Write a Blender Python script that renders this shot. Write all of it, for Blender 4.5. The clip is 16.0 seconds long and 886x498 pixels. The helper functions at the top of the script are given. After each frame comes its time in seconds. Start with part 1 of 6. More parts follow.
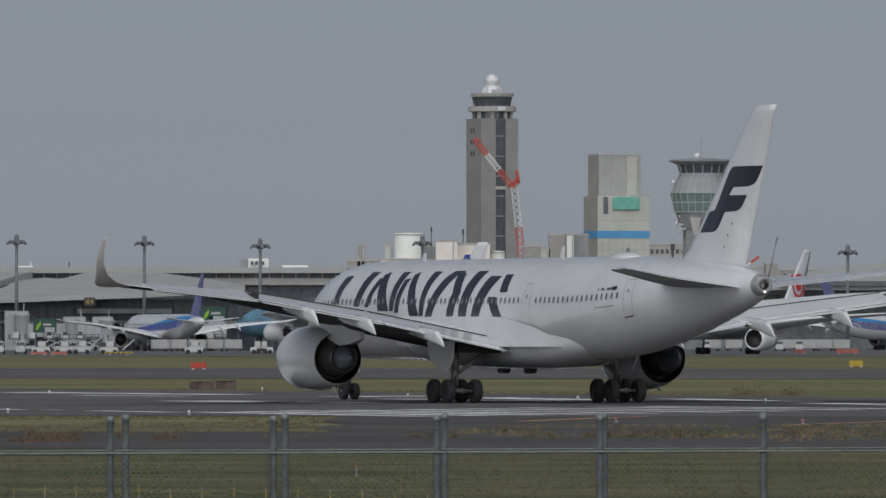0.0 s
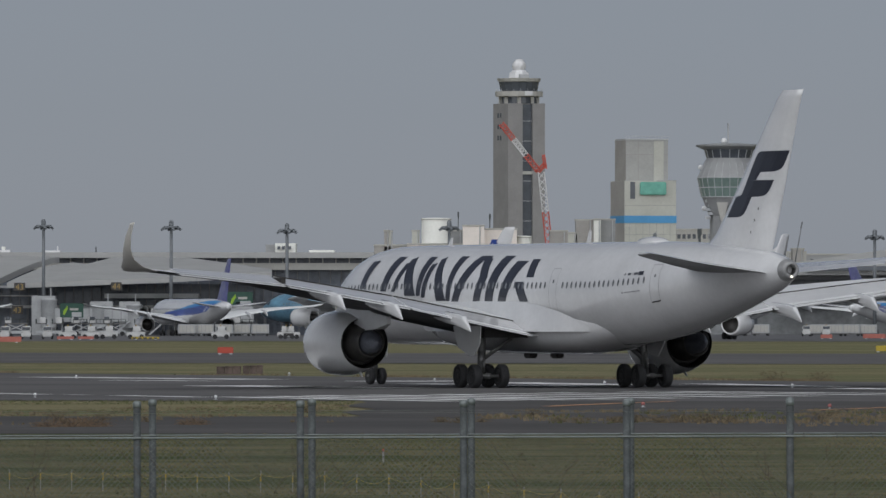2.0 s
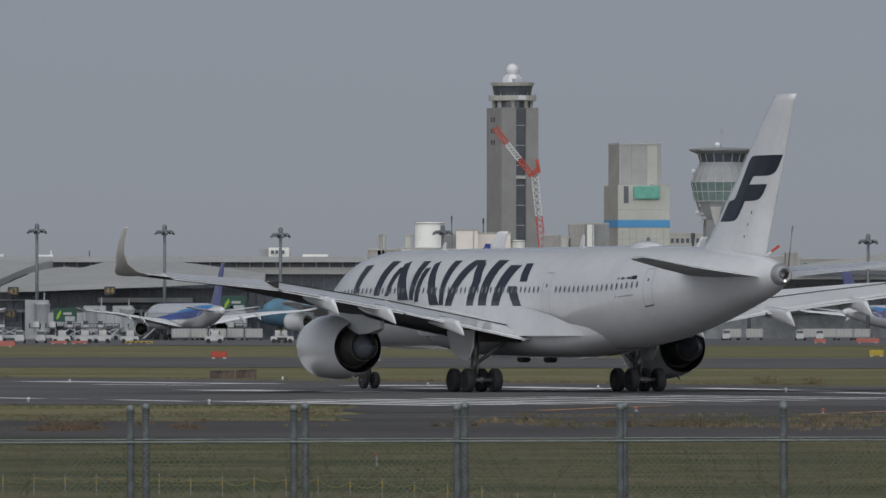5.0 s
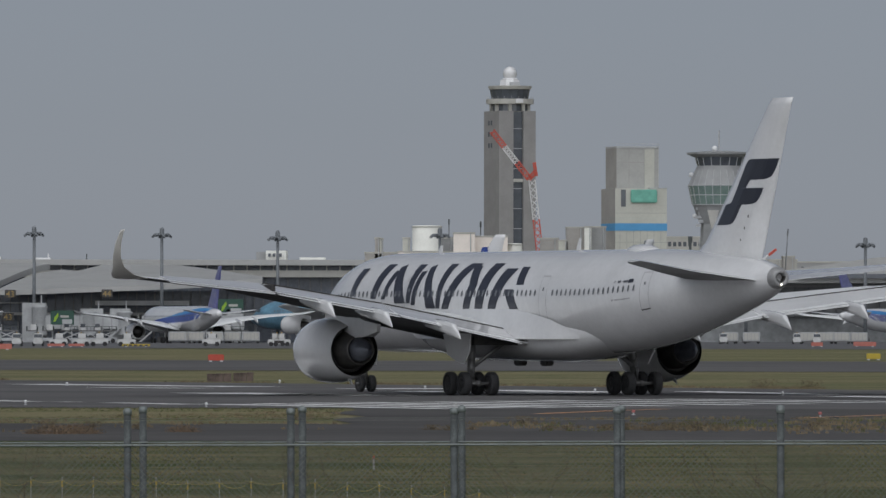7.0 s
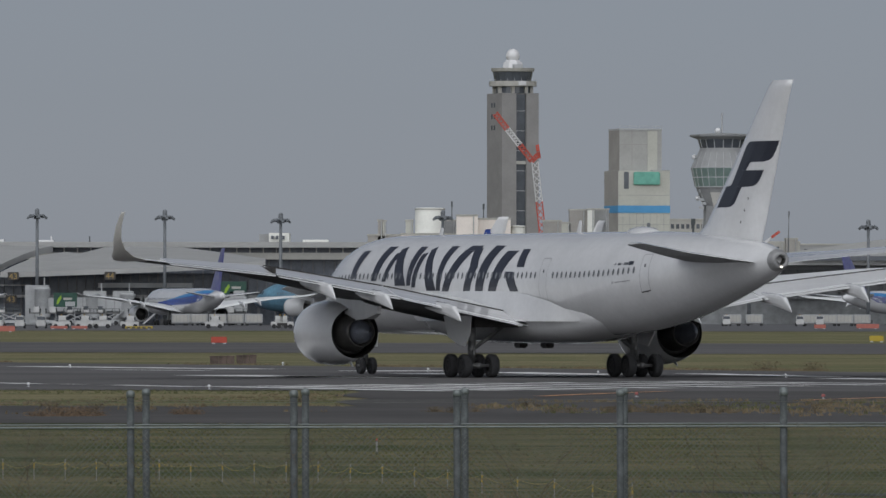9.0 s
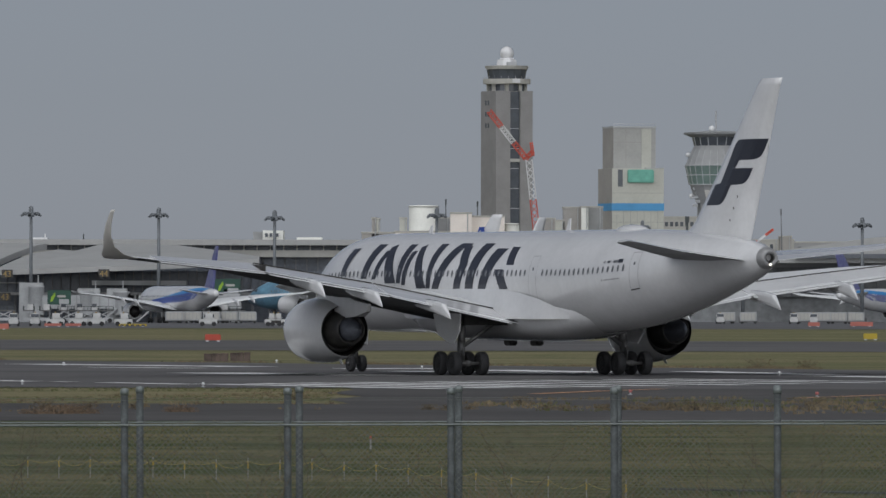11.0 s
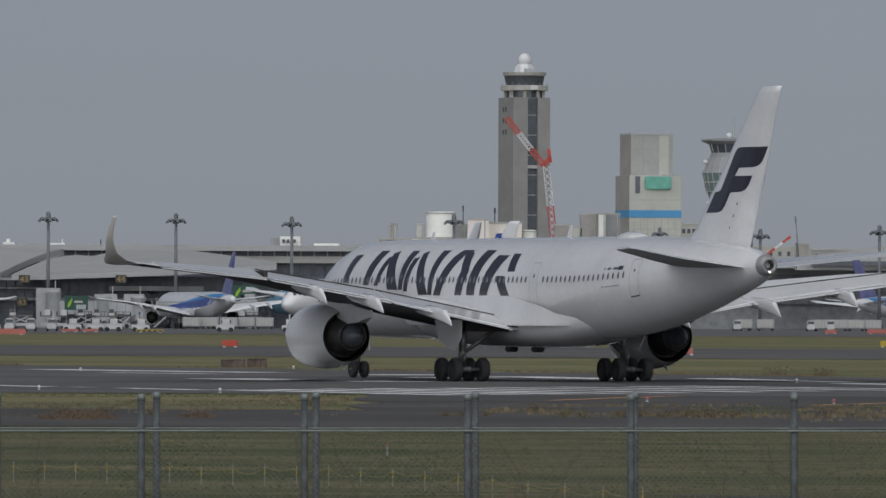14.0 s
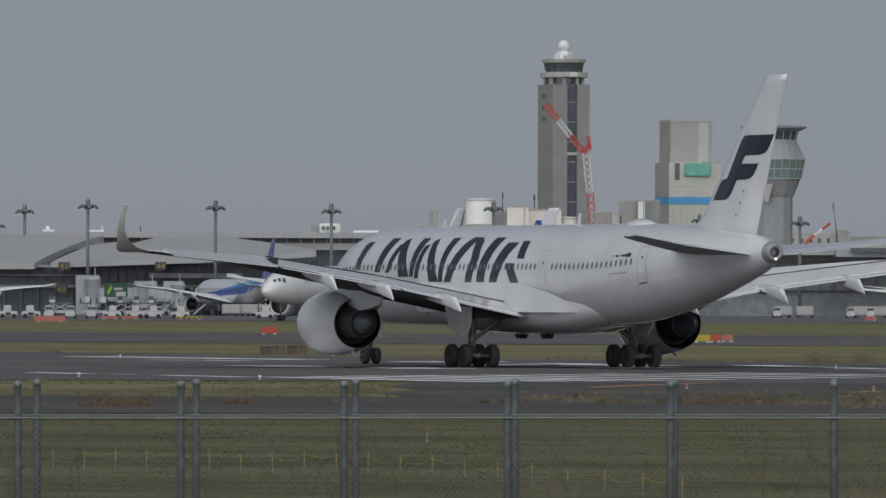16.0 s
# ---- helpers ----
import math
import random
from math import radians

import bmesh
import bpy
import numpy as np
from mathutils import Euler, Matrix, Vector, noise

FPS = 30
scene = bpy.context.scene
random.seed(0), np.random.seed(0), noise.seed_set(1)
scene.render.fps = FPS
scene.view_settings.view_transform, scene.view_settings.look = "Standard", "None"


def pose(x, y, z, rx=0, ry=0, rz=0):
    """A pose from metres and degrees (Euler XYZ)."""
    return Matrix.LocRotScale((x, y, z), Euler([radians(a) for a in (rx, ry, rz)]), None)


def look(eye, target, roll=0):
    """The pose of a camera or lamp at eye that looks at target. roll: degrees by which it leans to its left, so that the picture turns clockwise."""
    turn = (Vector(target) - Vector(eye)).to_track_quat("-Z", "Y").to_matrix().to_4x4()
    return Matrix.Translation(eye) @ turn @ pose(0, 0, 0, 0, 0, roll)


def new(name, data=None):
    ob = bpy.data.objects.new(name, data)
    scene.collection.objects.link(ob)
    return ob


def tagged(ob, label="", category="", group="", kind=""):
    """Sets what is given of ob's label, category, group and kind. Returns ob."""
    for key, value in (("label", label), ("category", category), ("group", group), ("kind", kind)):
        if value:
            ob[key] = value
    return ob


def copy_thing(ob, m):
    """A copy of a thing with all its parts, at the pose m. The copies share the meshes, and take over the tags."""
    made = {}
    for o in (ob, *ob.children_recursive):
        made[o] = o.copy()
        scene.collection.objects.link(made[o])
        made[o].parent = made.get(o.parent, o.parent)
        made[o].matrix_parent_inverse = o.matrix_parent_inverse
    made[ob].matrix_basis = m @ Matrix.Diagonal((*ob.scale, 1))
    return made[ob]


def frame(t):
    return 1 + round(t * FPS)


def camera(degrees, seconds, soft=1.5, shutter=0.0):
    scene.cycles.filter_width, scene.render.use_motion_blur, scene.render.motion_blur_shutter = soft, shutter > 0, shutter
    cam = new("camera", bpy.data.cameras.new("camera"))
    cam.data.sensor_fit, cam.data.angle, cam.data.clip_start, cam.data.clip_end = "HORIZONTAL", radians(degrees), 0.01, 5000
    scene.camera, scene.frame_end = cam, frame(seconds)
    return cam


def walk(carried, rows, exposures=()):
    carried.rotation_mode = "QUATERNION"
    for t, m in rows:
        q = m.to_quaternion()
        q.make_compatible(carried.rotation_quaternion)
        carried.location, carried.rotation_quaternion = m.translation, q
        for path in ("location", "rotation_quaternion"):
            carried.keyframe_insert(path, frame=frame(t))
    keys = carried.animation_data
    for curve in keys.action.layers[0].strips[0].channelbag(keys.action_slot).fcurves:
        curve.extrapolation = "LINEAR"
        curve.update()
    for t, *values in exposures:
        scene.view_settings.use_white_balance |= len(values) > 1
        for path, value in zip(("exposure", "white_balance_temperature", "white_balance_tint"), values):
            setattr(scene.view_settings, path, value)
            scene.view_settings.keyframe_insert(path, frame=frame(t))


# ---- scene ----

# The camera stands on a low hill behind the airfield fence and only pans and tilts.
cam = camera(5.610, 16.0)
EYE = Vector((0, 0, 3.95))
# seconds, turn to the left, tilt upwards, roll (degrees)
PAN = [
    (0, -0.1451, 0.5540, 0.004),
    (0.5, -0.0992, 0.5282, -0.003),
    (1, -0.0483, 0.5230, 0.072),
    (1.5, 0.0000, 0.5049, 0.000),
    (2, 0.0250, 0.4582, 0.017),
    (2.5, 0.0092, 0.4065, 0.045),
    (3, 0.0081, 0.3947, 0.057),
    (3.5, -0.0073, 0.4231, 0.052),
    (4, -0.0130, 0.4481, -0.009),
    (6.5, -0.0282, 0.5129, 0.072),
    (7, -0.0340, 0.5057, 0.069),
    (7.5, -0.0363, 0.4867, 0.018),
    (8, -0.0430, 0.4552, 0.017),
    (8.5, -0.0258, 0.4262, 0.067),
    (9, -0.0153, 0.3932, 0.060),
    (11.5, -0.0584, 0.3690, 0.084),
    (12, -0.0476, 0.3525, 0.083),
    (12.5, -0.0263, 0.3987, 0.108),
    (13, -0.0057, 0.4174, 0.155),
    (13.5, 0.0319, 0.4061, 0.182),
    (14, 0.0551, 0.4187, 0.226),
    (14.5, 0.0880, 0.4023, 0.225),
    (15, 0.1649, 0.3770, 0.293),
    (15.5, 0.2488, 0.3529, 0.281),
    (16, 0.3055, 0.3350, 0.198),
]


def aim(turn, tilt, roll):
    a, b = radians(turn), radians(tilt)
    return look(EYE, EYE + Vector((-math.sin(a) * math.cos(b), math.cos(a) * math.cos(b), math.sin(b))), roll)


walk(cam, [(t, aim(a, b, r)) for t, a, b, r in PAN])

# ---- light: hazy overcast with a weak veiled sun ----
world = bpy.data.worlds.new("overcast_sky")
scene.world = world
world.use_nodes = True
wn = world.node_tree
wn.nodes.clear()
sky = wn.nodes.new("ShaderNodeTexSky")
sky.sky_type = "NISHITA"
sky.sun_disc = False
sky.sun_elevation = radians(38)
sky.sun_rotation = radians(188)
sky.air_density, sky.dust_density, sky.ozone_density = 1.0, 0.3, 1.0
pale = wn.nodes.new("ShaderNodeHueSaturation")
pale.inputs["Saturation"].default_value = 0.25
cool = wn.nodes.new("ShaderNodeMix")
cool.data_type, cool.blend_type = "RGBA", "MULTIPLY"
cool.inputs["Factor"].default_value = 1.0
cool.inputs["B"].default_value = (0.905, 1.0, 1.215, 1)
back = wn.nodes.new("ShaderNodeBackground")
back.inputs["Strength"].default_value = 0.0293
wout = wn.nodes.new("ShaderNodeOutputWorld")
wn.links.new(sky.outputs[0], pale.inputs["Color"])
wn.links.new(pale.outputs[0], cool.inputs["A"])
wn.links.new(cool.outputs["Result"], back.inputs["Color"])
wn.links.new(back.outputs[0], wout.inputs["Surface"])
sun_data = bpy.data.lights.new("sun", "SUN")
sun_data.energy, sun_data.angle, sun_data.color = 2.72, radians(118), (0.98, 0.99, 1.0)
sun = new("sun", sun_data)
SUN_AZ, SUN_EL = radians(-172), radians(38)
sun.matrix_world = look((0, 0, 100), Vector((0, 0, 100)) - Vector((math.sin(SUN_AZ) * math.cos(SUN_EL), math.cos(SUN_AZ) * math.cos(SUN_EL), math.sin(SUN_EL))))
scene.view_settings.exposure = 0.0


# ---- materials ----
def mat(name, color, rough=0.6, metal=0.0, var=0.12, scale=1.0, fine=None, bump=0.0, second=None, coat=0.0, stretch=None, emit=0.0):
    """Paint or mineral with stains at one scale and grain at a finer one; second: a colour that breaks through in patches."""
    m = bpy.data.materials.new(name)
    m.use_nodes = True
    nt = m.node_tree
    b = nt.nodes["Principled BSDF"]
    b.inputs["Roughness"].default_value, b.inputs["Metallic"].default_value = rough, metal
    b.inputs["Coat Weight"].default_value = coat
    geo = nt.nodes.new("ShaderNodeTexCoord")
    mp = nt.nodes.new("ShaderNodeMapping")
    mp.inputs["Scale"].default_value = stretch or (1, 1, 1)
    nt.links.new(geo.outputs["Object"], mp.inputs["Vector"])
    n1 = nt.nodes.new("ShaderNodeTexNoise")
    n1.inputs["Scale"].default_value, n1.inputs["Detail"].default_value, n1.inputs["Roughness"].default_value = scale, 5, 0.62
    n2 = nt.nodes.new("ShaderNodeTexNoise")
    n2.inputs["Scale"].default_value, n2.inputs["Detail"].default_value = fine or scale * 12, 5
    for n in (n1, n2):
        nt.links.new(mp.outputs[0], n.inputs["Vector"])
    dark = tuple(c * (1 - var) for c in color[:3]) + (1,)
    lite = tuple(min(1, c * (1 + var)) for c in color[:3]) + (1,)
    r1 = nt.nodes.new("ShaderNodeValToRGB")
    r1.color_ramp.elements[0].position, r1.color_ramp.elements[1].position = 0.35, 0.65
    r1.color_ramp.elements[0].color = tuple(second) + (1,) if second else dark
    r1.color_ramp.elements[1].color = lite
    nt.links.new(n1.outputs["Fac"], r1.inputs["Fac"])
    mix = nt.nodes.new("ShaderNodeMix")
    mix.data_type, mix.blend_type = "RGBA", "MULTIPLY"
    mix.inputs["Factor"].default_value = min(1, var * 2.5)
    nt.links.new(r1.outputs["Color"], mix.inputs["A"])
    r2 = nt.nodes.new("ShaderNodeValToRGB")
    r2.color_ramp.elements[0].position, r2.color_ramp.elements[1].position = 0.3, 0.7
    r2.color_ramp.elements[0].color = (0.55, 0.55, 0.55, 1)
    nt.links.new(n2.outputs["Fac"], r2.inputs["Fac"])
    nt.links.new(r2.outputs["Color"], mix.inputs["B"])
    nt.links.new(mix.outputs["Result"], b.inputs["Base Color"])
    if bump:
        bp = nt.nodes.new("ShaderNodeBump")
        bp.inputs["Strength"].default_value, bp.inputs["Distance"].default_value = 0.6, bump
        nt.links.new(n2.outputs["Fac"], bp.inputs["Height"])
        nt.links.new(bp.outputs[0], b.inputs["Normal"])
    if emit:
        b.inputs["Emission Color"].default_value = tuple(color[:3]) + (1,)
        b.inputs["Emission Strength"].default_value = emit
    return m


def turf(name, straw, green, broad, middle):
    """Grass ground: broad mown bands of straw and green, smaller patches, and a fine mottle of tufts."""
    m = bpy.data.materials.new(name)
    m.use_nodes = True
    nt = m.node_tree
    b = nt.nodes["Principled BSDF"]
    b.inputs["Roughness"].default_value = 0.95
    b.inputs["Specular IOR Level"].default_value = 0.1
    geo = nt.nodes.new("ShaderNodeTexCoord")

    def field(scale, stretch, detail):
        mp = nt.nodes.new("ShaderNodeMapping")
        mp.inputs["Scale"].default_value = stretch
        nt.links.new(geo.outputs["Object"], mp.inputs["Vector"])
        n = nt.nodes.new("ShaderNodeTexNoise")
        n.inputs["Scale"].default_value, n.inputs["Detail"].default_value, n.inputs["Roughness"].default_value = scale, detail, 0.65
        nt.links.new(mp.outputs[0], n.inputs["Vector"])
        return n

    n1, n2, n3 = field(broad, (0.22, 1, 1), 4), field(middle, (0.4, 1, 1), 5), field(4.0, (1, 0.4, 1), 5)
    add = nt.nodes.new("ShaderNodeMix")
    add.inputs["Factor"].default_value = 0.48
    nt.links.new(n1.outputs["Fac"], add.inputs["A"])
    nt.links.new(n2.outputs["Fac"], add.inputs["B"])
    r1 = nt.nodes.new("ShaderNodeValToRGB")
    e = r1.color_ramp.elements
    e[0].position, e[1].position = 0.425, 0.555
    e[0].color, e[1].color = tuple(green) + (1,), tuple(straw) + (1,)
    mid = e.new(0.49)
    mid.color = tuple(0.55 * g + 0.45 * t for g, t in zip(green, straw)) + (1,)
    nt.links.new(add.outputs["Result"], r1.inputs["Fac"])
    r2 = nt.nodes.new("ShaderNodeValToRGB")
    r2.color_ramp.elements[0].position, r2.color_ramp.elements[1].position = 0.28, 0.72
    r2.color_ramp.elements[0].color, r2.color_ramp.elements[1].color = (0.52, 0.54, 0.50, 1), (1.18, 1.16, 1.12, 1)
    nt.links.new(n3.outputs["Fac"], r2.inputs["Fac"])
    mul = nt.nodes.new("ShaderNodeMix")
    mul.data_type, mul.blend_type = "RGBA", "MULTIPLY"
    mul.inputs["Factor"].default_value = 1.0
    nt.links.new(r1.outputs["Color"], mul.inputs["A"])
    nt.links.new(r2.outputs["Color"], mul.inputs["B"])
    nt.links.new(mul.outputs["Result"], b.inputs["Base Color"])
    bp = nt.nodes.new("ShaderNodeBump")
    bp.inputs["Strength"].default_value, bp.inputs["Distance"].default_value = 0.5, 0.05
    nt.links.new(n3.outputs["Fac"], bp.inputs["Height"])
    nt.links.new(bp.outputs[0], b.inputs["Normal"])
    return m


WHITE = mat("aircraft_white", (0.67, 0.67, 0.675), 0.27, var=0.045, scale=0.35, fine=4, coat=0.8)
# wing underside: its shade is put into the colour as a dark grey
WINGSHADE = mat("wing_underside_shade", (0.14, 0.143, 0.144), 0.6, var=0.1, scale=0.5, fine=5)
WINGSHADE.node_tree.nodes["Principled BSDF"].inputs["Specular IOR Level"].default_value = 0.0
# white tailplane seen from below, its shading coloured in as grey
STABSHADE = mat("tailplane_underside_shade", (0.42, 0.425, 0.43), 0.6, var=0.08, scale=0.5, fine=5)
STABSHADE.node_tree.nodes["Principled BSDF"].inputs["Specular IOR Level"].default_value = 0.0
WINGGREY = mat("wing_grey", (0.70, 0.71, 0.71), 0.42, var=0.06, scale=0.5, fine=5)
PANELGREY = mat("panel_grey", (0.42, 0.43, 0.44), 0.5, var=0.08, scale=0.6)
WINGLET = mat("winglet_grey", (0.64, 0.62, 0.57), 0.4, var=0.05, scale=0.5)
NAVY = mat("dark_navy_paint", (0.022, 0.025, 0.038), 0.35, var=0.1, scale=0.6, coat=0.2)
RUBBER = mat("tyre_rubber", (0.034, 0.034, 0.036), 0.85, var=0.2, scale=3)
STEEL = mat("gear_steel", (0.17, 0.17, 0.17), 0.45, 0.4, var=0.15, scale=3)
RIM = mat("wheel_alloy", (0.065, 0.065, 0.065), 0.5, 0.5, var=0.15, scale=6)
DARKMETAL = mat("dark_exhaust_metal", (0.06, 0.057, 0.054), 0.5, 0.6, var=0.2, scale=2)
PLUGMETAL = mat("plug_metal", (0.15, 0.16, 0.19), 0.4, 0.3, var=0.2, scale=2)
COREMETAL = mat("core_metal", (0.105, 0.10, 0.095), 0.45, 0.5, var=0.2, scale=2)
CABINGLASS = mat("cabin_glass", (0.19, 0.195, 0.205), 0.15, var=0.1, scale=2)
MARKGREY = mat("marking_dark_grey", (0.10, 0.105, 0.12), 0.5, var=0.1, scale=2)
SEAL = mat("door_seal_grey", (0.33, 0.33, 0.34), 0.6, var=0.1, scale=2)
GRASS = turf("dry_spring_grass", (0.235, 0.205, 0.125), (0.130, 0.140, 0.070), 0.05, 0.45)
ASPHALT = mat("runway_asphalt", (0.098, 0.094, 0.092), 0.88, var=0.25, scale=0.09, fine=1.5, second=(0.066, 0.063, 0.062), stretch=(0.25, 0.6, 1))
OLDASPHALT = mat("old_dark_asphalt", (0.064, 0.059, 0.056), 0.92, var=0.28, scale=0.12, fine=2, stretch=(0.4, 0.4, 1))
CONCRETE = mat("apron_concrete", (0.105, 0.105, 0.108), 0.85, var=0.15, scale=0.03, fine=0.6)
PAINT = mat("road_paint_white", (0.86, 0.86, 0.85), 0.7, var=0.16, scale=0.4, fine=3, second=(0.60, 0.59, 0.58), stretch=(1, 0.35, 1))
ORANGELINE = mat("taxi_line_orange", (0.62, 0.33, 0.16), 0.7, var=0.15, scale=0.5)
GREENGRASS = turf("mown_green_grass", (0.182, 0.162, 0.090), (0.055, 0.076, 0.028), 0.075, 0.5)
GALV = mat("galvanised_steel", (0.088, 0.099, 0.100), 0.75, 0.2, var=0.3, scale=6, fine=40)
RAIL = mat("pale_galvanised_rail", (0.187, 0.209, 0.205), 0.5, 0.3, var=0.15, scale=2)
GALVDARK = mat("weathered_wire", (0.155, 0.165, 0.15), 0.6, 0.3, var=0.2, scale=8)
TOWERSTONE = mat("tower_brown_grey_cladding", (0.27, 0.263, 0.26), 0.8, var=0.08, scale=0.2)
TOWERLIGHT = mat("tower_pale_concrete", (0.42, 0.41, 0.38), 0.8, var=0.08, scale=0.2)
DARKGLASS = mat("dark_glazing", (0.085, 0.095, 0.11), 0.15, var=0.15, scale=0.3)
BEIGE = mat("beige_cladding", (0.50, 0.50, 0.45), 0.8, var=0.07, scale=0.15)
OLIVE = mat("brown_grey_wall", (0.35, 0.335, 0.315), 0.8, var=0.08, scale=0.15)
ROOFWHITE = mat("pale_metal_roof", (0.37, 0.37, 0.36), 0.6, var=0.06, scale=0.08)
RED = mat("red_paint", (0.55, 0.09, 0.06), 0.6, var=0.12, scale=1)


# ---- building blocks ----
def mesh_of(name, bm, material, smooth=True):
    me = bpy.data.meshes.new(name)
    bm.normal_update()
    bm.to_mesh(me)
    bm.free()
    if isinstance(material, (list, tuple)):
        for m in material:
            me.materials.append(m)
    else:
        me.materials.append(material)
    if smooth:
        for p in me.polygons:
            p.use_smooth = True
    return me


def part(name, bm, material, parent=None, label="", smooth=False):
    ob = new(name, mesh_of(name, bm, material, smooth))
    if parent is not None:
        ob.parent = parent
    if label:
        ob["label"] = label
    return ob


def thing(name, m, label, category, group="", kind=""):
    ob = new(name)
    ob.empty_display_size = 0.5
    ob.matrix_world = m
    return tagged(ob, label, category, group, kind)


def box(x0, x1, y0, y1, z0, z1, bm=None, bevel=0.0):
    bm = bm or bmesh.new()
    r = bmesh.ops.create_cube(bm, size=1, matrix=Matrix.Translation(((x0 + x1) / 2, (y0 + y1) / 2, (z0 + z1) / 2)) @ Matrix.Diagonal((x1 - x0, y1 - y0, z1 - z0, 1)))
    if bevel:
        es = list({e for v in r["verts"] for e in v.link_edges})
        bmesh.ops.bevel(bm, geom=es, offset=bevel, segments=2, affect="EDGES")
    return bm


def rings(sections, bm=None, caps=True):
    """Skin over a list of equally long rings of points."""
    bm = bm or bmesh.new()
    vs = [[bm.verts.new(p) for p in s] for s in sections]
    n = len(vs[0])
    for a, b in zip(vs, vs[1:]):
        for i in range(n):
            bm.faces.new((a[i], a[(i + 1) % n], b[(i + 1) % n], b[i]))
    if caps:
        bm.faces.new(vs[0][::-1])
        bm.faces.new(vs[-1])
    bmesh.ops.recalc_face_normals(bm, faces=bm.faces)
    return bm


def lathe(profile, seg=24, axis="x", centre=(0, 0, 0), bm=None, caps=False):
    """Profile of (along, radius) turned round an axis."""
    out = []
    for a, r in profile:
        ring = []
        for i in range(seg):
            t = 2 * math.pi * i / seg
            c, s = r * math.cos(t), r * math.sin(t)
            p = {"x": (a, c, s), "y": (c, a, s), "z": (c, s, a)}[axis]
            ring.append(Vector(p) + Vector(centre))
        out.append(ring)
    return rings(out, bm, caps)


def tube(p, q, r, seg=8, bm=None, r2=None):
    p, q = Vector(p), Vector(q)
    m = (q - p).to_track_quat("Z", "Y").to_matrix()
    r2 = r if r2 is None else r2
    s = []
    for c, rr in ((p, r), (q, r2)):
        s.append([c + m @ Vector((rr * math.cos(2 * math.pi * i / seg), rr * math.sin(2 * math.pi * i / seg), 0)) for i in range(seg)])
    return rings(s, bm)


def prism(points, y0, y1, bm=None):
    """An outline in x and z pushed through from y0 to y1."""
    return rings([[Vector((x, y, z)) for x, z in points] for y in (y0, y1)], bm)

# ==== PLACE ====


# ---- ground ----
def rise(d):
    """The airfield climbs gently towards the apron."""
    return min(1.0, max(0.0, (d - 650) / 700))


DISTS = [-300, 0, 100, 180, 260, 340, 420, 500, 580, 650, 750, 850, 950, 1050, 1150, 1250, 1350, 1600, 2000, 2600, 3400, 4900]


def strip(name, near, far, z, material, label, kind="structure", category=""):
    """A band of ground between two lines, each given by its distance at x = -100 and at x = 100."""
    bm = bmesh.new()
    n = 12
    rows = []
    for k in range(n + 1):
        row = []
        for x in (-1500, -300, -100, -50, 0, 50, 100, 300, 1500):
            xx = max(-300, min(300, x))
            a = near[0] + (near[1] - near[0]) * (xx + 100) / 200
            b = far[0] + (far[1] - far[0]) * (xx + 100) / 200
            b = max(b, a + 5)
            d = a + (b - a) * k / n
            wob = 0.6 * noise.noise((x * 0.03, k * 3.1, z * 40)) * (k in (0, n))
            row.append(bm.verts.new((x, d + wob, rise(d) + z)))
        rows.append(row)
    for a, b in zip(rows, rows[1:]):
        for i in range(len(a) - 1):
            bm.faces.new((a[i], a[i + 1], b[i + 1], b[i]))
    ob = part(name, bm, material)
    return tagged(ob, label, category or name, kind=kind)


bm = bmesh.new()
grid = [[bm.verts.new((x, d, rise(d))) for x in (-4000, -1500, -400, -100, 0, 100, 400, 1500, 4000)] for d in DISTS]
for a, b in zip(grid, grid[1:]):
    for i in range(len(a) - 1):
        bm.faces.new((a[i], a[i + 1], b[i + 1], b[i]))
tagged(part("ground", bm, GRASS), "dry yellow-green airfield grass with bare patches", "ground", kind="structure")
strip("verge", (-60, -60), (317, 317), 0.01, GREENGRASS, "mown grass with green and straw patches beyond the fence", category="ground")
strip("road", (316, 316), (374, 374), 0.02, OLDASPHALT, "dark old asphalt perimeter strip")
strip("runway", (452, 440), (778, 478), 0.03, ASPHALT, "grey asphalt runway with worn white markings")
bm = bmesh.new()
edge = [(-3.5, 374), (-4.6, 392), (-3.2, 405), (-5.0, 421), (-3.9, 436), (-4.4, 453)]
left_v = [bm.verts.new((x, d, 0.024)) for x, d in edge]
right_v = [bm.verts.new((300, d, 0.024)) for x, d in edge]
for i in range(len(edge) - 1):
    bm.faces.new((left_v[i], right_v[i], right_v[i + 1], left_v[i + 1]))
tagged(part("pavement", bm, OLDASPHALT), "worn dark asphalt shoulder with weeds", "pavement", kind="structure")
strip("taxiway", (815, 780), (1000, 960), 0.03, ASPHALT, "grey asphalt taxiway between grass strips")
strip("apron", (1340, 1330), (2500, 2500), 0.04, CONCRETE, "grey concrete apron before the terminal")

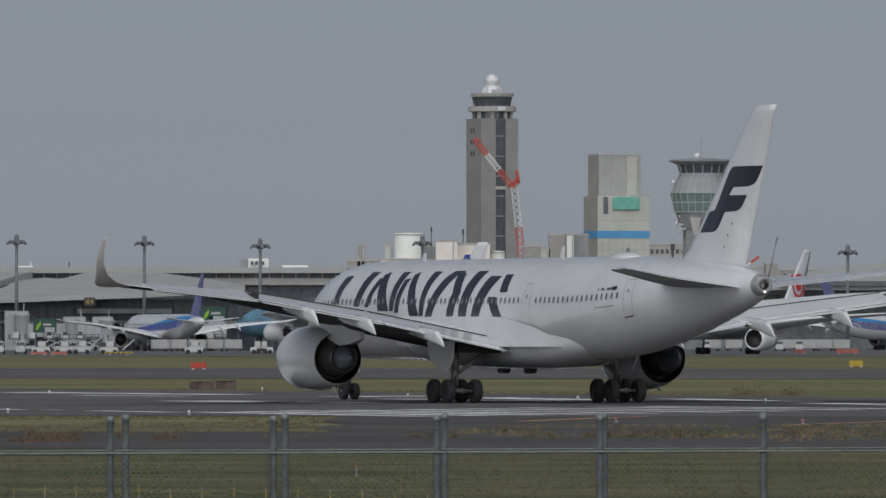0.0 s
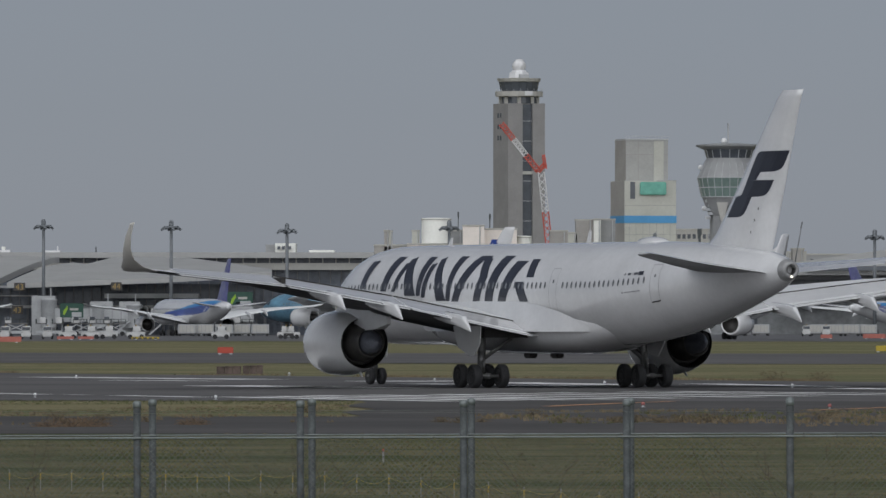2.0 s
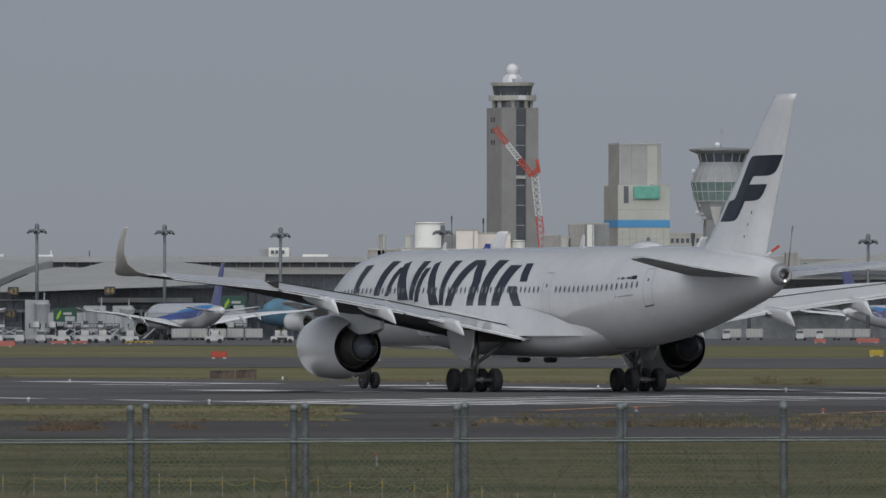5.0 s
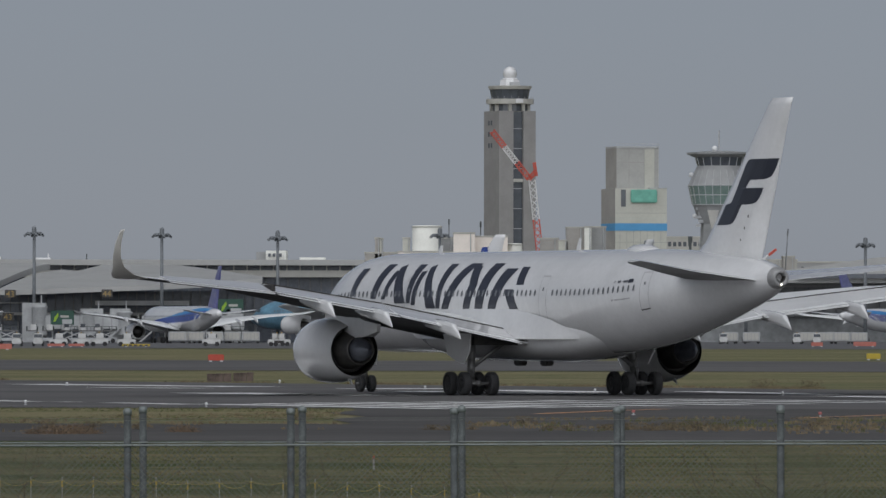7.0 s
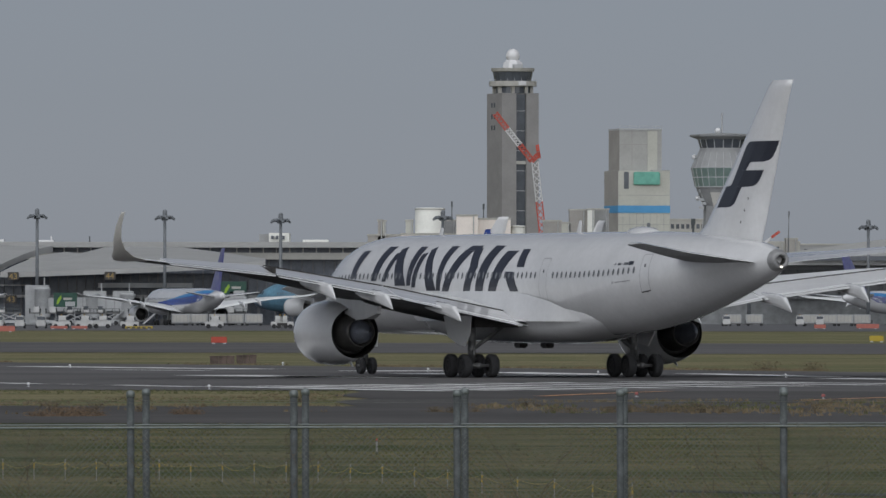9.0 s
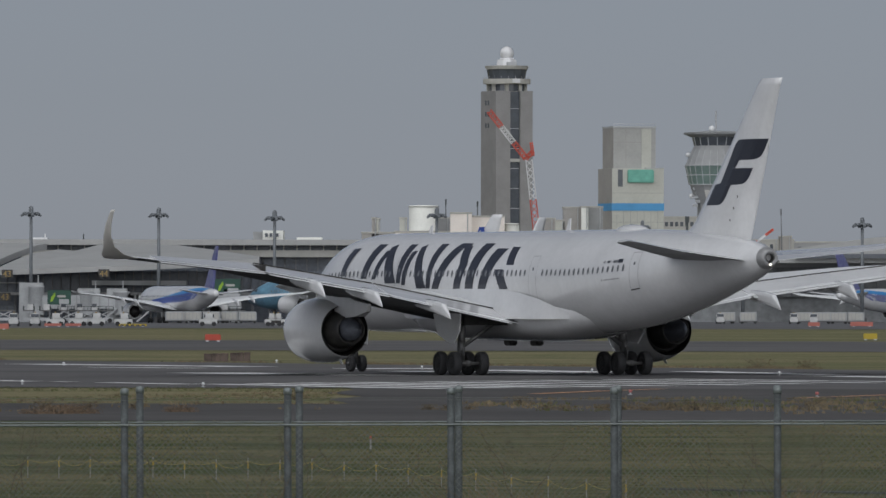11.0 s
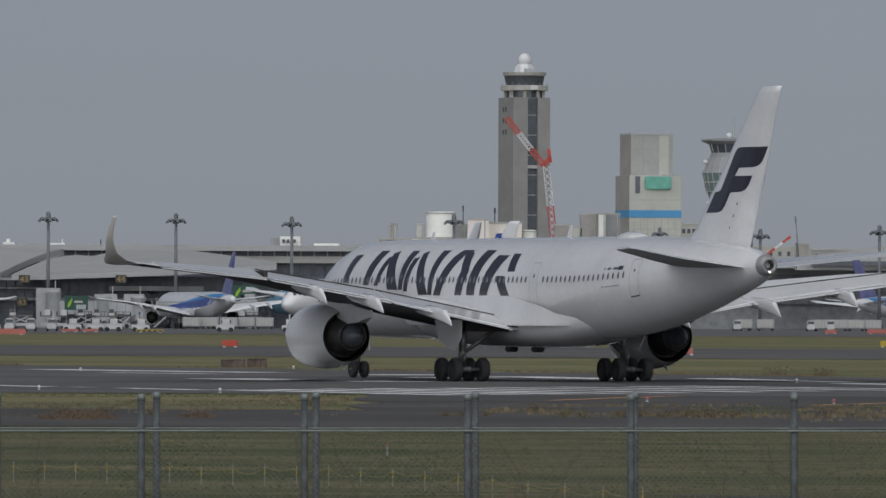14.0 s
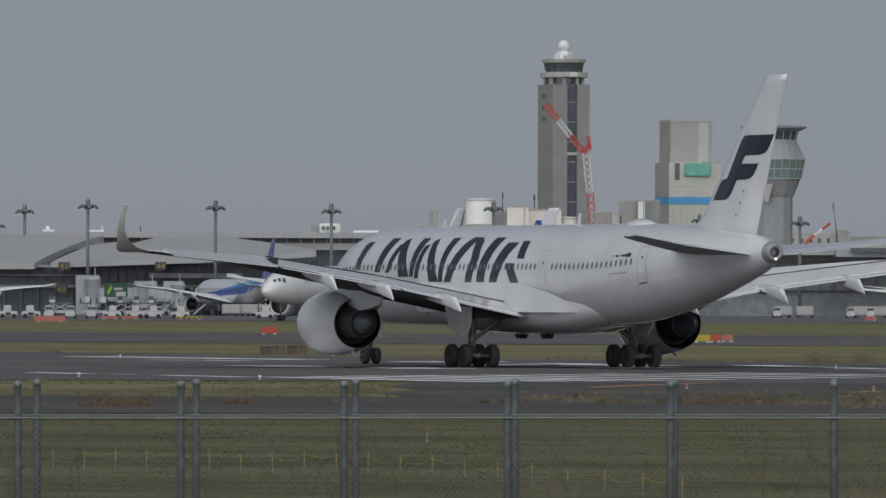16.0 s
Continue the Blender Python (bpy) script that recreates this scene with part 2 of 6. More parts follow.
# ---- the large airliner ----
HEAD = 23.24
FWD = Vector((-math.sin(radians(HEAD)), math.cos(radians(HEAD)), 0))
GEAR0 = Vector((6.90, 535.6, 0.03))
FUS = [(33.6, 4.50, 0.06, 0.06), (33.35, 4.53, 0.5, 0.5), (32.8, 4.62, 0.95, 0.95), (31.8, 4.80, 1.5, 1.45), (30.2, 5.03, 2.1, 2.02), (28.2, 5.28, 2.6, 2.52), (26, 5.44, 2.9, 2.83),
       (23, 5.52, 3.045, 2.98), (15, 5.52, 3.045, 2.98), (7, 5.52, 3.045, 2.98), (0, 5.52, 3.045, 2.98), (-6, 5.52, 3.045, 2.98), (-10, 5.54, 3.02, 2.97), (-13, 5.62, 2.93, 2.9), (-16, 5.76, 2.77, 2.77),
       (-19, 5.95, 2.52, 2.56), (-22, 6.17, 2.2, 2.25), (-25, 6.40, 1.80, 1.85), (-27.5, 6.57, 1.42, 1.45), (-29.5, 6.69, 1.06, 1.06), (-30.6, 6.75, 0.74, 0.74), (-31.0, 6.78, 0.62, 0.62)]


def fus_at(x):
    for a, b in zip(FUS, FUS[1:]):
        if b[0] <= x <= a[0]:
            k = (a[0] - x) / (a[0] - b[0])
            return [a[i] + (b[i] - a[i]) * k for i in range(4)]
    return FUS[0] if x > FUS[0][0] else FUS[-1]


def skin(x, phi, out=0.0, side=1):
    """A point of the fuselage skin: phi 0 at the side, 90 degrees on the crown."""
    _, zc, rz, ry = fus_at(x)
    return Vector((x, side * (ry + out) * math.cos(phi), zc + (rz + out) * math.sin(phi)))


def patch(outline, out=0.006, side=1, bm=None, nu=2, nv=10):
    """A four-cornered patch on the fuselage skin: corners as (x, phi in degrees)."""
    bm = bm or bmesh.new()
    (a, b, c, d) = outline
    g = []
    for j in range(nv + 1):
        v = j / nv
        row = []
        for i in range(nu + 1):
            u = i / nu
            lo = (a[0] + (b[0] - a[0]) * u, a[1] + (b[1] - a[1]) * u)
            hi = (d[0] + (c[0] - d[0]) * u, d[1] + (c[1] - d[1]) * u)
            row.append(bm.verts.new(skin(lo[0] + (hi[0] - lo[0]) * v, radians(lo[1] + (hi[1] - lo[1]) * v), out, side)))
        g.append(row)
    for p, q in zip(g, g[1:]):
        for i in range(nu):
            bm.faces.new((p[i], p[i + 1], q[i + 1], q[i]) if side > 0 else (p[i], q[i], q[i + 1], p[i + 1]))
    return bm


AEROFOIL = [(0, 0), (0.02, 0.28), (0.10, 0.48), (0.3, 0.58), (0.55, 0.56), (0.78, 0.40), (1, 0.02), (1, -0.02), (0.8, -0.14), (0.55, -0.36), (0.3, -0.46), (0.1, -0.38), (0.02, -0.22)]


def surface(stations, bm=None):
    """A wing over stations: leading edge (x, y, z), trailing edge (x, y, z), thickness."""
    out = []
    for le, te, th in stations:
        le, te = Vector(le), Vector(te)
        ch = te - le
        span = Vector((0, 0, 1)) if abs(th) == th else Vector((0, 1, 0))
        out.append([le + ch * u + span * abs(th) * w for u, w in AEROFOIL])
    return rings(out, bm)


def main_wing(stations):
    """The big wing: a belly that flattens towards the tip, with a crisp trailing edge."""
    out = []
    for le, te, th in stations:
        le, te = Vector(le), Vector(te)
        k = min(1.0, max(0.0, (abs(le.y) - 9.0) / 9.0))
        crown, deep = 1.0 - 0.35 * k, 1.0 - 0.7 * k
        out.append([le + (te - le) * u + Vector((0, 0, th * w * (crown if w > 0 else deep))) for u, w in AEROFOIL])
    return rings(out)


def mirror(stations):
    return [((a[0], -a[1], a[2]), (b[0], -b[1], b[2]), t) for a, b, t in stations]


WING = [((16.5, 1.5, 4.3), (-2.4, 1.5, 2.95), 1.7), ((14.6, 3.2, 4.42), (-2.7, 3.2, 3.12), 1.55), ((9.6, 10.2, 4.98), (-4.0, 10.2, 4.42), 1.05), ((8.4, 12.0, 5.30), (-4.3, 12.0, 4.78), 0.95),
        ((2.6, 20.6, 6.32), (-6.9, 20.6, 6.02), 0.60), ((-2.9, 28.2, 6.84), (-9.0, 28.2, 6.68), 0.34), ((-3.9, 29.5, 6.9), (-9.5, 29.5, 6.80), 0.30)]
TIP = [((-3.9, 29.5, 6.9), (-9.5, 29.5, 6.76)), ((-6.5, 30.6, 7.05), (-10.1, 30.6, 6.98)), ((-9.0, 31.45, 7.42), (-10.8, 31.45, 7.4)), ((-10.35, 31.95, 8.02), (-11.5, 31.95, 8.0)), ((-11.35, 32.2, 8.72), (-12.2, 32.2, 8.7)), ((-12.3, 32.32, 9.33), (-12.85, 32.3, 9.36)), ((-12.6, 32.36, 9.5), (-13.1, 32.32, 9.5))]


def winglet_mesh(side):
    out = []
    n = len(TIP)
    for k, (le, te) in enumerate(TIP):
        p, q = Vector(le), Vector(te)
        a = TIP[max(0, k - 1)][0]
        b = TIP[min(n - 1, k + 1)][0]
        run = Vector((0, b[1] - a[1], b[2] - a[2])).normalized()
        up = Vector((0, -run.z, run.y))
        th = 0.26 - 0.03 * k
        ring = [p + (q - p) * u + up * th * w for u, w in AEROFOIL]
        out.append([Vector((v.x, v.y * side, v.z)) for v in ring])
    return rings(out)


def canoe(tip, length, r, side):
    """A flap track fairing that ends in a slanting point."""
    x, y, z = tip
    out = []
    # metres before the point (as a share of the length), half width, underside, top
    for u, w, lo, hi in ((0, 0.03, 0.0, 0.06), (0.06, 0.22, 0.06, 0.42), (0.16, 0.5, 0.17, 0.92), (0.30, 0.78, 0.33, 1.08), (0.5, 1, 0.5, 1.15), (0.72, 0.95, 0.68, 1.25), (0.9, 0.6, 0.9, 1.35), (1, 0.08, 1.15, 1.35)):
        c, h = (lo + hi) / 2, (hi - lo) / 2
        ring = []
        for t in [2 * math.pi * (i + 0.5) / 12 for i in range(12)]:
            ct, sn = math.cos(t), math.sin(t)
            ring.append(Vector((x + length * u, side * (y + 0.8 * r * w * math.copysign(abs(ct) ** 0.6, ct)), z + c + h * math.copysign(abs(sn) ** 0.6, sn))))
        out.append(ring)
    return rings(out)


def wheel(parent, x, y, r, w, name="wheel"):
    """A wheel that can turn on its axle; tyre and rim are its pieces."""
    hub = new(name)
    hub.empty_display_size = 0.2
    hub.parent = parent
    hub.location = (x, y, r)
    k = r
    part("tyre", lathe([(-w * 0.42, k * 0.56), (-w * 0.5, k * 0.72), (-w * 0.47, k * 0.9), (-w * 0.33, k * 0.985), (0, k), (w * 0.33, k * 0.985), (w * 0.47, k * 0.9), (w * 0.5, k * 0.72), (w * 0.42, k * 0.56), (0, k * 0.5), (-w * 0.42, k * 0.56)], 28, "y"), RUBBER, hub, "worn black rubber tyre", True)
    rim = lathe([(-w * 0.40, 0.02), (-w * 0.36, k * 0.2), (-w * 0.28, k * 0.45), (-w * 0.43, k * 0.57), (w * 0.43, k * 0.57), (w * 0.28, k * 0.45), (w * 0.36, k * 0.2), (w * 0.40, 0.02)], 20, "y", caps=True)
    for i in range(9):
        a = 2 * math.pi * i / 9
        for s in (-1, 1):
            tube((k * 0.32 * math.cos(a), s * w * 0.28, k * 0.32 * math.sin(a)), (k * 0.32 * math.cos(a), s * w * 0.42, k * 0.32 * math.sin(a)), k * 0.05, 5, rim)
    part("rim", rim, RIM, hub, "grey alloy wheel rim", True)
    WHEELS.append((hub, (x, y, r), r))
    return hub


WHEELS = []


def big_airliner():
    root = thing("airliner", Matrix.Translation(GEAR0) @ pose(0, 0, 0, 0, 0, 90 + HEAD), "large white twin-engine airliner with dark slanted titles, rolling on the runway", "airliner")
    seg = 56
    dense = []
    for a, b in zip(FUS, FUS[1:]):
        dense += [[a[i] + (b[i] - a[i]) * k / 3 for i in range(4)] for k in range(3)]
    dense.append(FUS[-1])
    # soften the change of taper between the stations
    sm = [dense[0]] + [[(p[i] + 2 * q[i] + r[i]) / 4 for i in range(4)] for p, q, r in zip(dense, dense[1:], dense[2:])] + [dense[-1]]
    part("fuselage", rings([[Vector((x, ry * math.cos(2 * math.pi * i / seg), zc + rz * math.sin(2 * math.pi * i / seg))) for i in range(seg)] for x, zc, rz, ry in sm]), WHITE, root, "glossy white painted fuselage", True)
    # exhaust of the auxiliary power unit
    tail = part("tail_exhaust", lathe([(-30.95, 0.65), (-31.2, 0.56), (-31.44, 0.475), (-31.48, 0.43), (-31.46, 0.27), (-31.0, 0.27)], 28, "x", (0, 0, 6.79)), mat("tail_cone_metal", (0.30, 0.30, 0.30), 0.45, 0.3, var=0.12, scale=2), root, "bare grey metal tail cone", True)
    part("exhaust_opening", lathe([(-31.465, 0.27), (-31.465, 0.255), (-31.1, 0.25), (-30.4, 0.2), (-30.3, 0.02)], 20, "x", (0, 0, 6.84)), DARKMETAL, tail, "dark exhaust opening", True)
    part("tail_light", lathe([(-31.54, 0.01), (-31.52, 0.06), (-31.42, 0.08)], 10, "x", (0, 0, 6.42)), mat("tail_light_lens", (1.0, 0.95, 0.8), 0.2, emit=1.6), tail, "small glowing white tail light", True)
    # belly fairing
    sec = [(14.5, 3.5, 0.7, 2.3), (12.5, 3.45, 1.15, 2.8), (9.5, 3.42, 1.42, 2.85), (3, 3.42, 1.45, 2.88), (-3.5, 3.45, 1.45, 2.86), (-7, 3.55, 1.38, 2.74), (-10, 3.75, 1.15, 2.4), (-12.5, 3.95, 0.8, 1.65), (-13.6, 4.0, 0.5, 0.9)]
    part("belly_fairing", rings([[Vector((x, ry * math.copysign(abs(math.cos(t)) ** 0.8, math.cos(t)), zc + rz * math.copysign(abs(math.sin(t)) ** 0.8, math.sin(t)))) for t in [2 * math.pi * i / 40 for i in range(40)]] for x, zc, rz, ry in sec]), WHITE, root, "white bulging belly fairing", True)
    # wing root fillets with a crisp lower edge
    for side in (1, -1):
        fil = [(15.5, 0.05, 4.3), (12, 0.42, 5.0), (6, 0.5, 5.15), (0, 0.5, 5.1), (-3, 0.48, 4.9), (-6, 0.40, 4.5), (-8.5, 0.24, 3.95), (-10, 0.03, 3.45)]
        bm = bmesh.new()
        grid_rows, low = [], []
        for x, w, zt in fil:
            row = []
            for i in range(9):
                v = i / 8
                zz = 3.32 + (zt - 3.32) * v
                fus_y = 2.98 * math.sqrt(max(0.05, 1 - ((zz - 5.52) / 3.045) ** 2))
                k = min(1, w * 2.2)
                yy = fus_y + (2.96 - fus_y) * k + 0.85 * w * (1 - v) ** 1.3
                row.append(bm.verts.new((x, side * yy, zz)))
            grid_rows.append(row)
            low.append((bm.verts.new(row[0].co), bm.verts.new((x, side * 2.0, 3.32))))
        for a, b in zip(grid_rows, grid_rows[1:]):
            for i in range(8):
                bm.faces.new((a[i], a[i + 1], b[i + 1], b[i]))
        for a, b in zip(low, low[1:]):
            bm.faces.new((a[0], a[1], b[1], b[0]))
        bmesh.ops.recalc_face_normals(bm, faces=bm.faces)
        part("wing_root_fillet", bm, WHITE, root, "white wing root fillet", True)
    for side in (1, -1):
        st = WING if side > 0 else mirror(WING)
        wing = part("wing", main_wing(st), [WINGGREY, WINGSHADE], root, "pale grey swept wing, underside darkened as shade", False)
        # downward faces take the grey that is darkened for shade
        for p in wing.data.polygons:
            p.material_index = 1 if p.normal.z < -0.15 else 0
        part("winglet", winglet_mesh(side), WINGLET, wing, "curved grey-brown winglet", True)
        # flaps and ailerons along the trailing edge, slightly lowered
        for (y0, y1, drop) in ((3.3, 11.6, 0.10), (11.75, 20.4, 0.13), (20.7, 28.0, 0.11)):
            def te(y):
                for a, b in zip(WING, WING[1:]):
                    if a[0][1] <= y <= b[0][1]:
                        k = (y - a[0][1]) / (b[0][1] - a[0][1])
                        return Vector(a[1]).lerp(Vector(b[1]), k), Vector(a[0]).lerp(Vector(b[0]), k)
            fl = []
            for y in (y0, (y0 + y1) / 2, y1):
                q, p = te(y)
                c = (p - q).length
                ch = min(2.6, c * 0.24)
                fwd = q + (p - q) * (ch / c)
                th = 0.52 - 0.010 * max(0.0, y - 8.0) if y < 20.5 else 0.40 - 0.024 * (y - 20.5)
                fl.append([Vector((v[0], side * v[1], v[2])) for v in ((fwd.x, y, fwd.z + th * 1.15), (fwd.x - ch * 0.5, y, (fwd.z + th * 1.15 + q.z - drop) / 2 + 0.05), (q.x - 0.25, y, q.z - drop + 0.03), (q.x - 0.25, y, q.z - drop - 0.02), (fwd.x - ch * 0.5, y, fwd.z + th * 0.3 - drop * 0.4), (fwd.x, y, fwd.z + th * 0.3))])
            part("flap" if y0 < 20 else "aileron", rings(fl), WHITE, wing, "white trailing-edge flap", False)
            if y0 > 20:
                continue
            gap = bmesh.new()
            for u, v in zip(fl, fl[1:]):
                tube(u[0] + Vector((0.02, 0, 0.015)), v[0] + Vector((0.02, 0, 0.015)), 0.052, 6, gap)
            part("flap_gap", gap, DARKMETAL, wing, "dark gap before the flap", False)
            end = Vector(fl[-1][0])
            if y1 < 12:
                continue
            part("flap_end", box(end.x - 1.9, end.x + 0.1, min(end.y, end.y + side * 0.22), max(end.y, end.y + side * 0.22), end.z - 0.45, end.z - 0.07), DARKMETAL, wing, "dark slot at the flap end")
        fairings = (((-8.0, 17.3, 4.55), 5.6, 0.42), ((-7.0, 13.3, 4.0), 5.8, 0.47), ((-6.1, 8.6, 3.3), 6.0, 0.5)) if side > 0 else (((-8.0, 16.9, 4.45), 5.6, 0.42), ((-7.0, 12.3, 3.85), 5.8, 0.47), ((-6.1, 6.8, 3.2), 6.0, 0.5))
        for tip, ln, r in fairings:
            part("flap_track_fairing", canoe(tip, ln, r, side), WHITE, wing, "pointed white fairing under the wing", False)
        # engine
        ey, ez = (10.7 if side > 0 else -10.5), 2.62
        nac = part("nacelle", lathe([(10.35, 1.52), (10.45, 1.62), (10.3, 1.74), (9.7, 1.88), (8.6, 1.95), (7.2, 1.92), (6.0, 1.78), (5.0, 1.52), (4.95, 1.50)], 44, "x", (0, ey, ez)), WHITE, root, "round white engine nacelle", True)
        part("inlet_duct", lathe([(10.35, 1.52), (9.2, 1.46), (8.4, 1.48), (8.4, 0.02)], 32, "x", (0, ey, ez)), DARKMETAL, nac, "dark inlet with fan", True)
        part("fan_duct", lathe([(4.94, 1.50), (4.98, 1.46), (6.5, 1.60), (7.0, 1.60), (7.0, 0.5)], 44, "x", (0, ey, ez)), DARKMETAL, nac, "dark bypass duct", True)
        core = part("core_cowl", lathe([(7.0, 1.05), (6.0, 1.2), (5.2, 1.14), (4.2, 0.92), (3.9, 0.86), (3.88, 0.82), (4.3, 0.8), (4.3, 0.5)], 32, "x", (0, ey, ez + 0.05)), COREMETAL, nac, "dull metal engine core", True)
        part("core_cowl_step", lathe([(6.6, 1.30), (5.7, 1.34), (5.5, 1.28), (5.6, 1.1)], 32, "x", (0, ey, ez + 0.05)), DARKMETAL, core, "stepped dark metal ring", True)
        part("exhaust_cone", lathe([(4.4, 0.72), (3.8, 0.66), (3.2, 0.42), (2.75, 0.04)], 24, "x", (0, ey, ez + 0.05)), PLUGMETAL, core, "blue-grey exhaust plug", True)
        py = []
        for x, z0, z1, w in ((9.6, 4.2, 4.5, 0.08), (8.0, 4.2, 4.8, 0.34), (6.0, 3.6, 4.9, 0.42), (4.3, 3.35, 4.8, 0.42), (2.6, 3.45, 4.4, 0.34), (1.2, 3.75, 4.2, 0.12)):
            py.append([Vector((x, ey + s * w, z)) for s, z in ((-1, z0), (1, z0), (1, z1), (-1, z1))])
        part("pylon", rings(py), WHITE, nac, "white engine pylon", False)
        # tailplane
        hs = [((-21.4, 1.5, 6.92), (-29.9, 0.55, 6.62), 0.44), ((-26.4, 5.4, 7.24), (-31.4, 5.4, 7.14), 0.33), ((-30.8, 9.15, 7.64), (-33.2, 9.15, 7.66), 0.22), ((-31.5, 9.45, 7.68), (-33.1, 9.45, 7.7), 0.1)]
        stab = part("tailplane", surface(hs if side > 0 else mirror(hs)), [WHITE, STABSHADE], root, "white horizontal tailplane, underside greyed as shade", False)
        # lower faces get the painted shade, all others stay white
        for p in stab.data.polygons:
            p.material_index = 1 if p.normal.z < -0.3 else 0
        # drain mast under the nacelle
        part("drain_mast", prism([(6.0, 0.95), (5.5, 0.95), (5.2, 0.62), (5.35, 0.62)], ey - 0.03, ey + 0.03), PANELGREY, nac, "small drain mast")
    # fin and rudder
    def fin_ring(z, le, te, th):
        return [Vector((le + (te - le) * u, th * w, z)) for u, w in ((0, 0), (0.03, 0.28), (0.15, 0.5), (0.4, 0.55), (0.7, 0.4), (1, 0.03), (1, -0.03), (0.7, -0.4), (0.4, -0.55), (0.15, -0.5), (0.03, -0.28))]
    finrows = [(7.3, -19.6, -28.6, 0.9), (8.3, -20.6, -29.1, 0.9), (8.9, -21.8, -29.4, 0.86), (12.0, -25.1, -30.8, 0.62), (15.8, -29.0, -32.4, 0.36), (16.5, -29.75, -32.75, 0.3), (16.9, -30.3, -33.0, 0.2)]
    part("fin", rings([fin_ring(*r) for r in finrows]), WHITE, root, "white swept tail fin", True)

    def fin_y(x, z):
        for (z0, a0, b0, t0), (z1, a1, b1, t1) in zip(finrows, finrows[1:]):
            if z0 <= z <= z1:
                k = (z - z0) / (z1 - z0)
                le, te, th = a0 + (a1 - a0) * k, b0 + (b1 - b0) * k, t0 + (t1 - t0) * k
                u = (x - le) / (te - le)
                pts = ((0, 0), (0.03, 0.28), (0.15, 0.5), (0.4, 0.55), (0.7, 0.4), (1, 0.03))
                for (u0, w0), (u1, w1) in zip(pts, pts[1:]):
                    if u0 <= u <= u1:
                        return th * (w0 + (w1 - w0) * (u - u0) / (u1 - u0))
        return 0.2
    # dark emblem on the fin: two bars and a leaning stem, rounded at one corner
    def edge_x(line, z):
        for (xa, za), (xb, zb) in zip(line, line[1:]):
            if zb <= z <= za and za > zb:
                return xa + (xb - xa) * (za - z) / (za - zb)
        return line[0][0] if z > line[0][1] else line[-1][0]
    heights = sorted({p[1] for line in EMBLEM for p in line} | {9.82 + 0.08 * k for k in range(47)})
    for side in (1, -1):
        bm = bmesh.new()
        rows = []
        for z in heights:
            a, b = edge_x(EMBLEM[0], z), edge_x(EMBLEM[1], z)
            rows.append([bm.verts.new((a + (b - a) * i / 10, side * (fin_y(a + (b - a) * i / 10, z) + 0.012), z)) for i in range(11)])
        for p, q in zip(rows, rows[1:]):
            for i in range(10):
                bm.faces.new((p[i], p[i + 1], q[i + 1], q[i]))
        part("fin_emblem", bm, NAVY, root, "dark navy emblem with rounded bars", False)
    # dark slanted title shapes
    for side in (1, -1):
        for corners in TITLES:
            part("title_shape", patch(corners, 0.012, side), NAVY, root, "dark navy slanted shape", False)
    # cabin windows
    wm = {}
    for side in (1, -1):
        bm = bmesh.new()
        n = 10
        bm.faces.new([bm.verts.new((0.13 * math.cos(2 * math.pi * i / n), 0, 0.21 * math.sin(2 * math.pi * i / n))) for i in range(n)])
        wm[side] = mesh_of("window", bm, CABINGLASS, False)
    xs = [26.5 - 0.635 * i for i in range(70)]
    for x in xs:
        if any(abs(x - d) < 0.9 for d in (27.5, 15.0, -5.1, -18.6)):
            continue
        for side in (1, -1):
            ob = new("window", wm[side])
            ob.parent = root
            p = skin(x, radians(9.7), 0.022, side)
            ob.matrix_basis = Matrix.Translation(p) @ pose(0, 0, 0, side * 12, 0, 0)
    # door outlines
    for xd in (28.6, 15.0, -5.1, -18.6):
        for side in (1, -1):
            frame_bm = bmesh.new()
            lo, hi, w, s = -20, 30, 0.54, 0.045
            for quad in (((xd - w, lo), (xd - w + s, lo), (xd - w + s, hi), (xd - w, hi)), ((xd + w - s, lo), (xd + w, lo), (xd + w, hi), (xd + w - s, hi)), ((xd - w, lo), (xd + w, lo), (xd + w, lo + 1.2), (xd - w, lo + 1.2)), ((xd - w, hi - 1.2), (xd + w, hi - 1.2), (xd + w, hi), (xd - w, hi))):
                patch(quad, 0.010, side, frame_bm)
            door = part("cabin_door", frame_bm, SEAL, root, "cabin door outline in grey", False)
            part("door_sill", patch(((xd - w, lo - 0.6), (xd + w, lo - 0.6), (xd + w, lo + 0.9), (xd - w, lo + 0.9)), 0.014, side, None, 2, 2), DARKMETAL, door, "dark lower door edge")
            part("door_window", patch(((xd - 0.1, 12), (xd + 0.1, 12), (xd + 0.1, 16), (xd - 0.1, 16)), 0.012, side, None, 1, 2), CABINGLASS, door)
    # registration and small lettering as plain bars
    for a, b, lo, hi, m in ((-14.6, -15.0, 18.7, 19.2, MARKGREY), (-14.76, -14.84, 17.2, 20.8, MARKGREY), (-15.15, -15.55, 17.4, 20.4, MARKGREY), (-15.65, -15.8, 18.6, 19.2, MARKGREY), (-15.9, -16.45, 17.4, 20.4, MARKGREY), (-16.5, -17.1, 16.5, 21.5, NAVY), (-14.6, -14.8, -3.8, -1.5, SEAL), (-14.95, -16.9, -3.4, -1.9, SEAL)):
        part("lettering_bar", patch(((a, lo), (b, lo), (b, hi), (a, hi)), 0.012, 1), m, root, "small dark marking bar", False)
    # aerials and blisters on the crown and belly
    dome = []
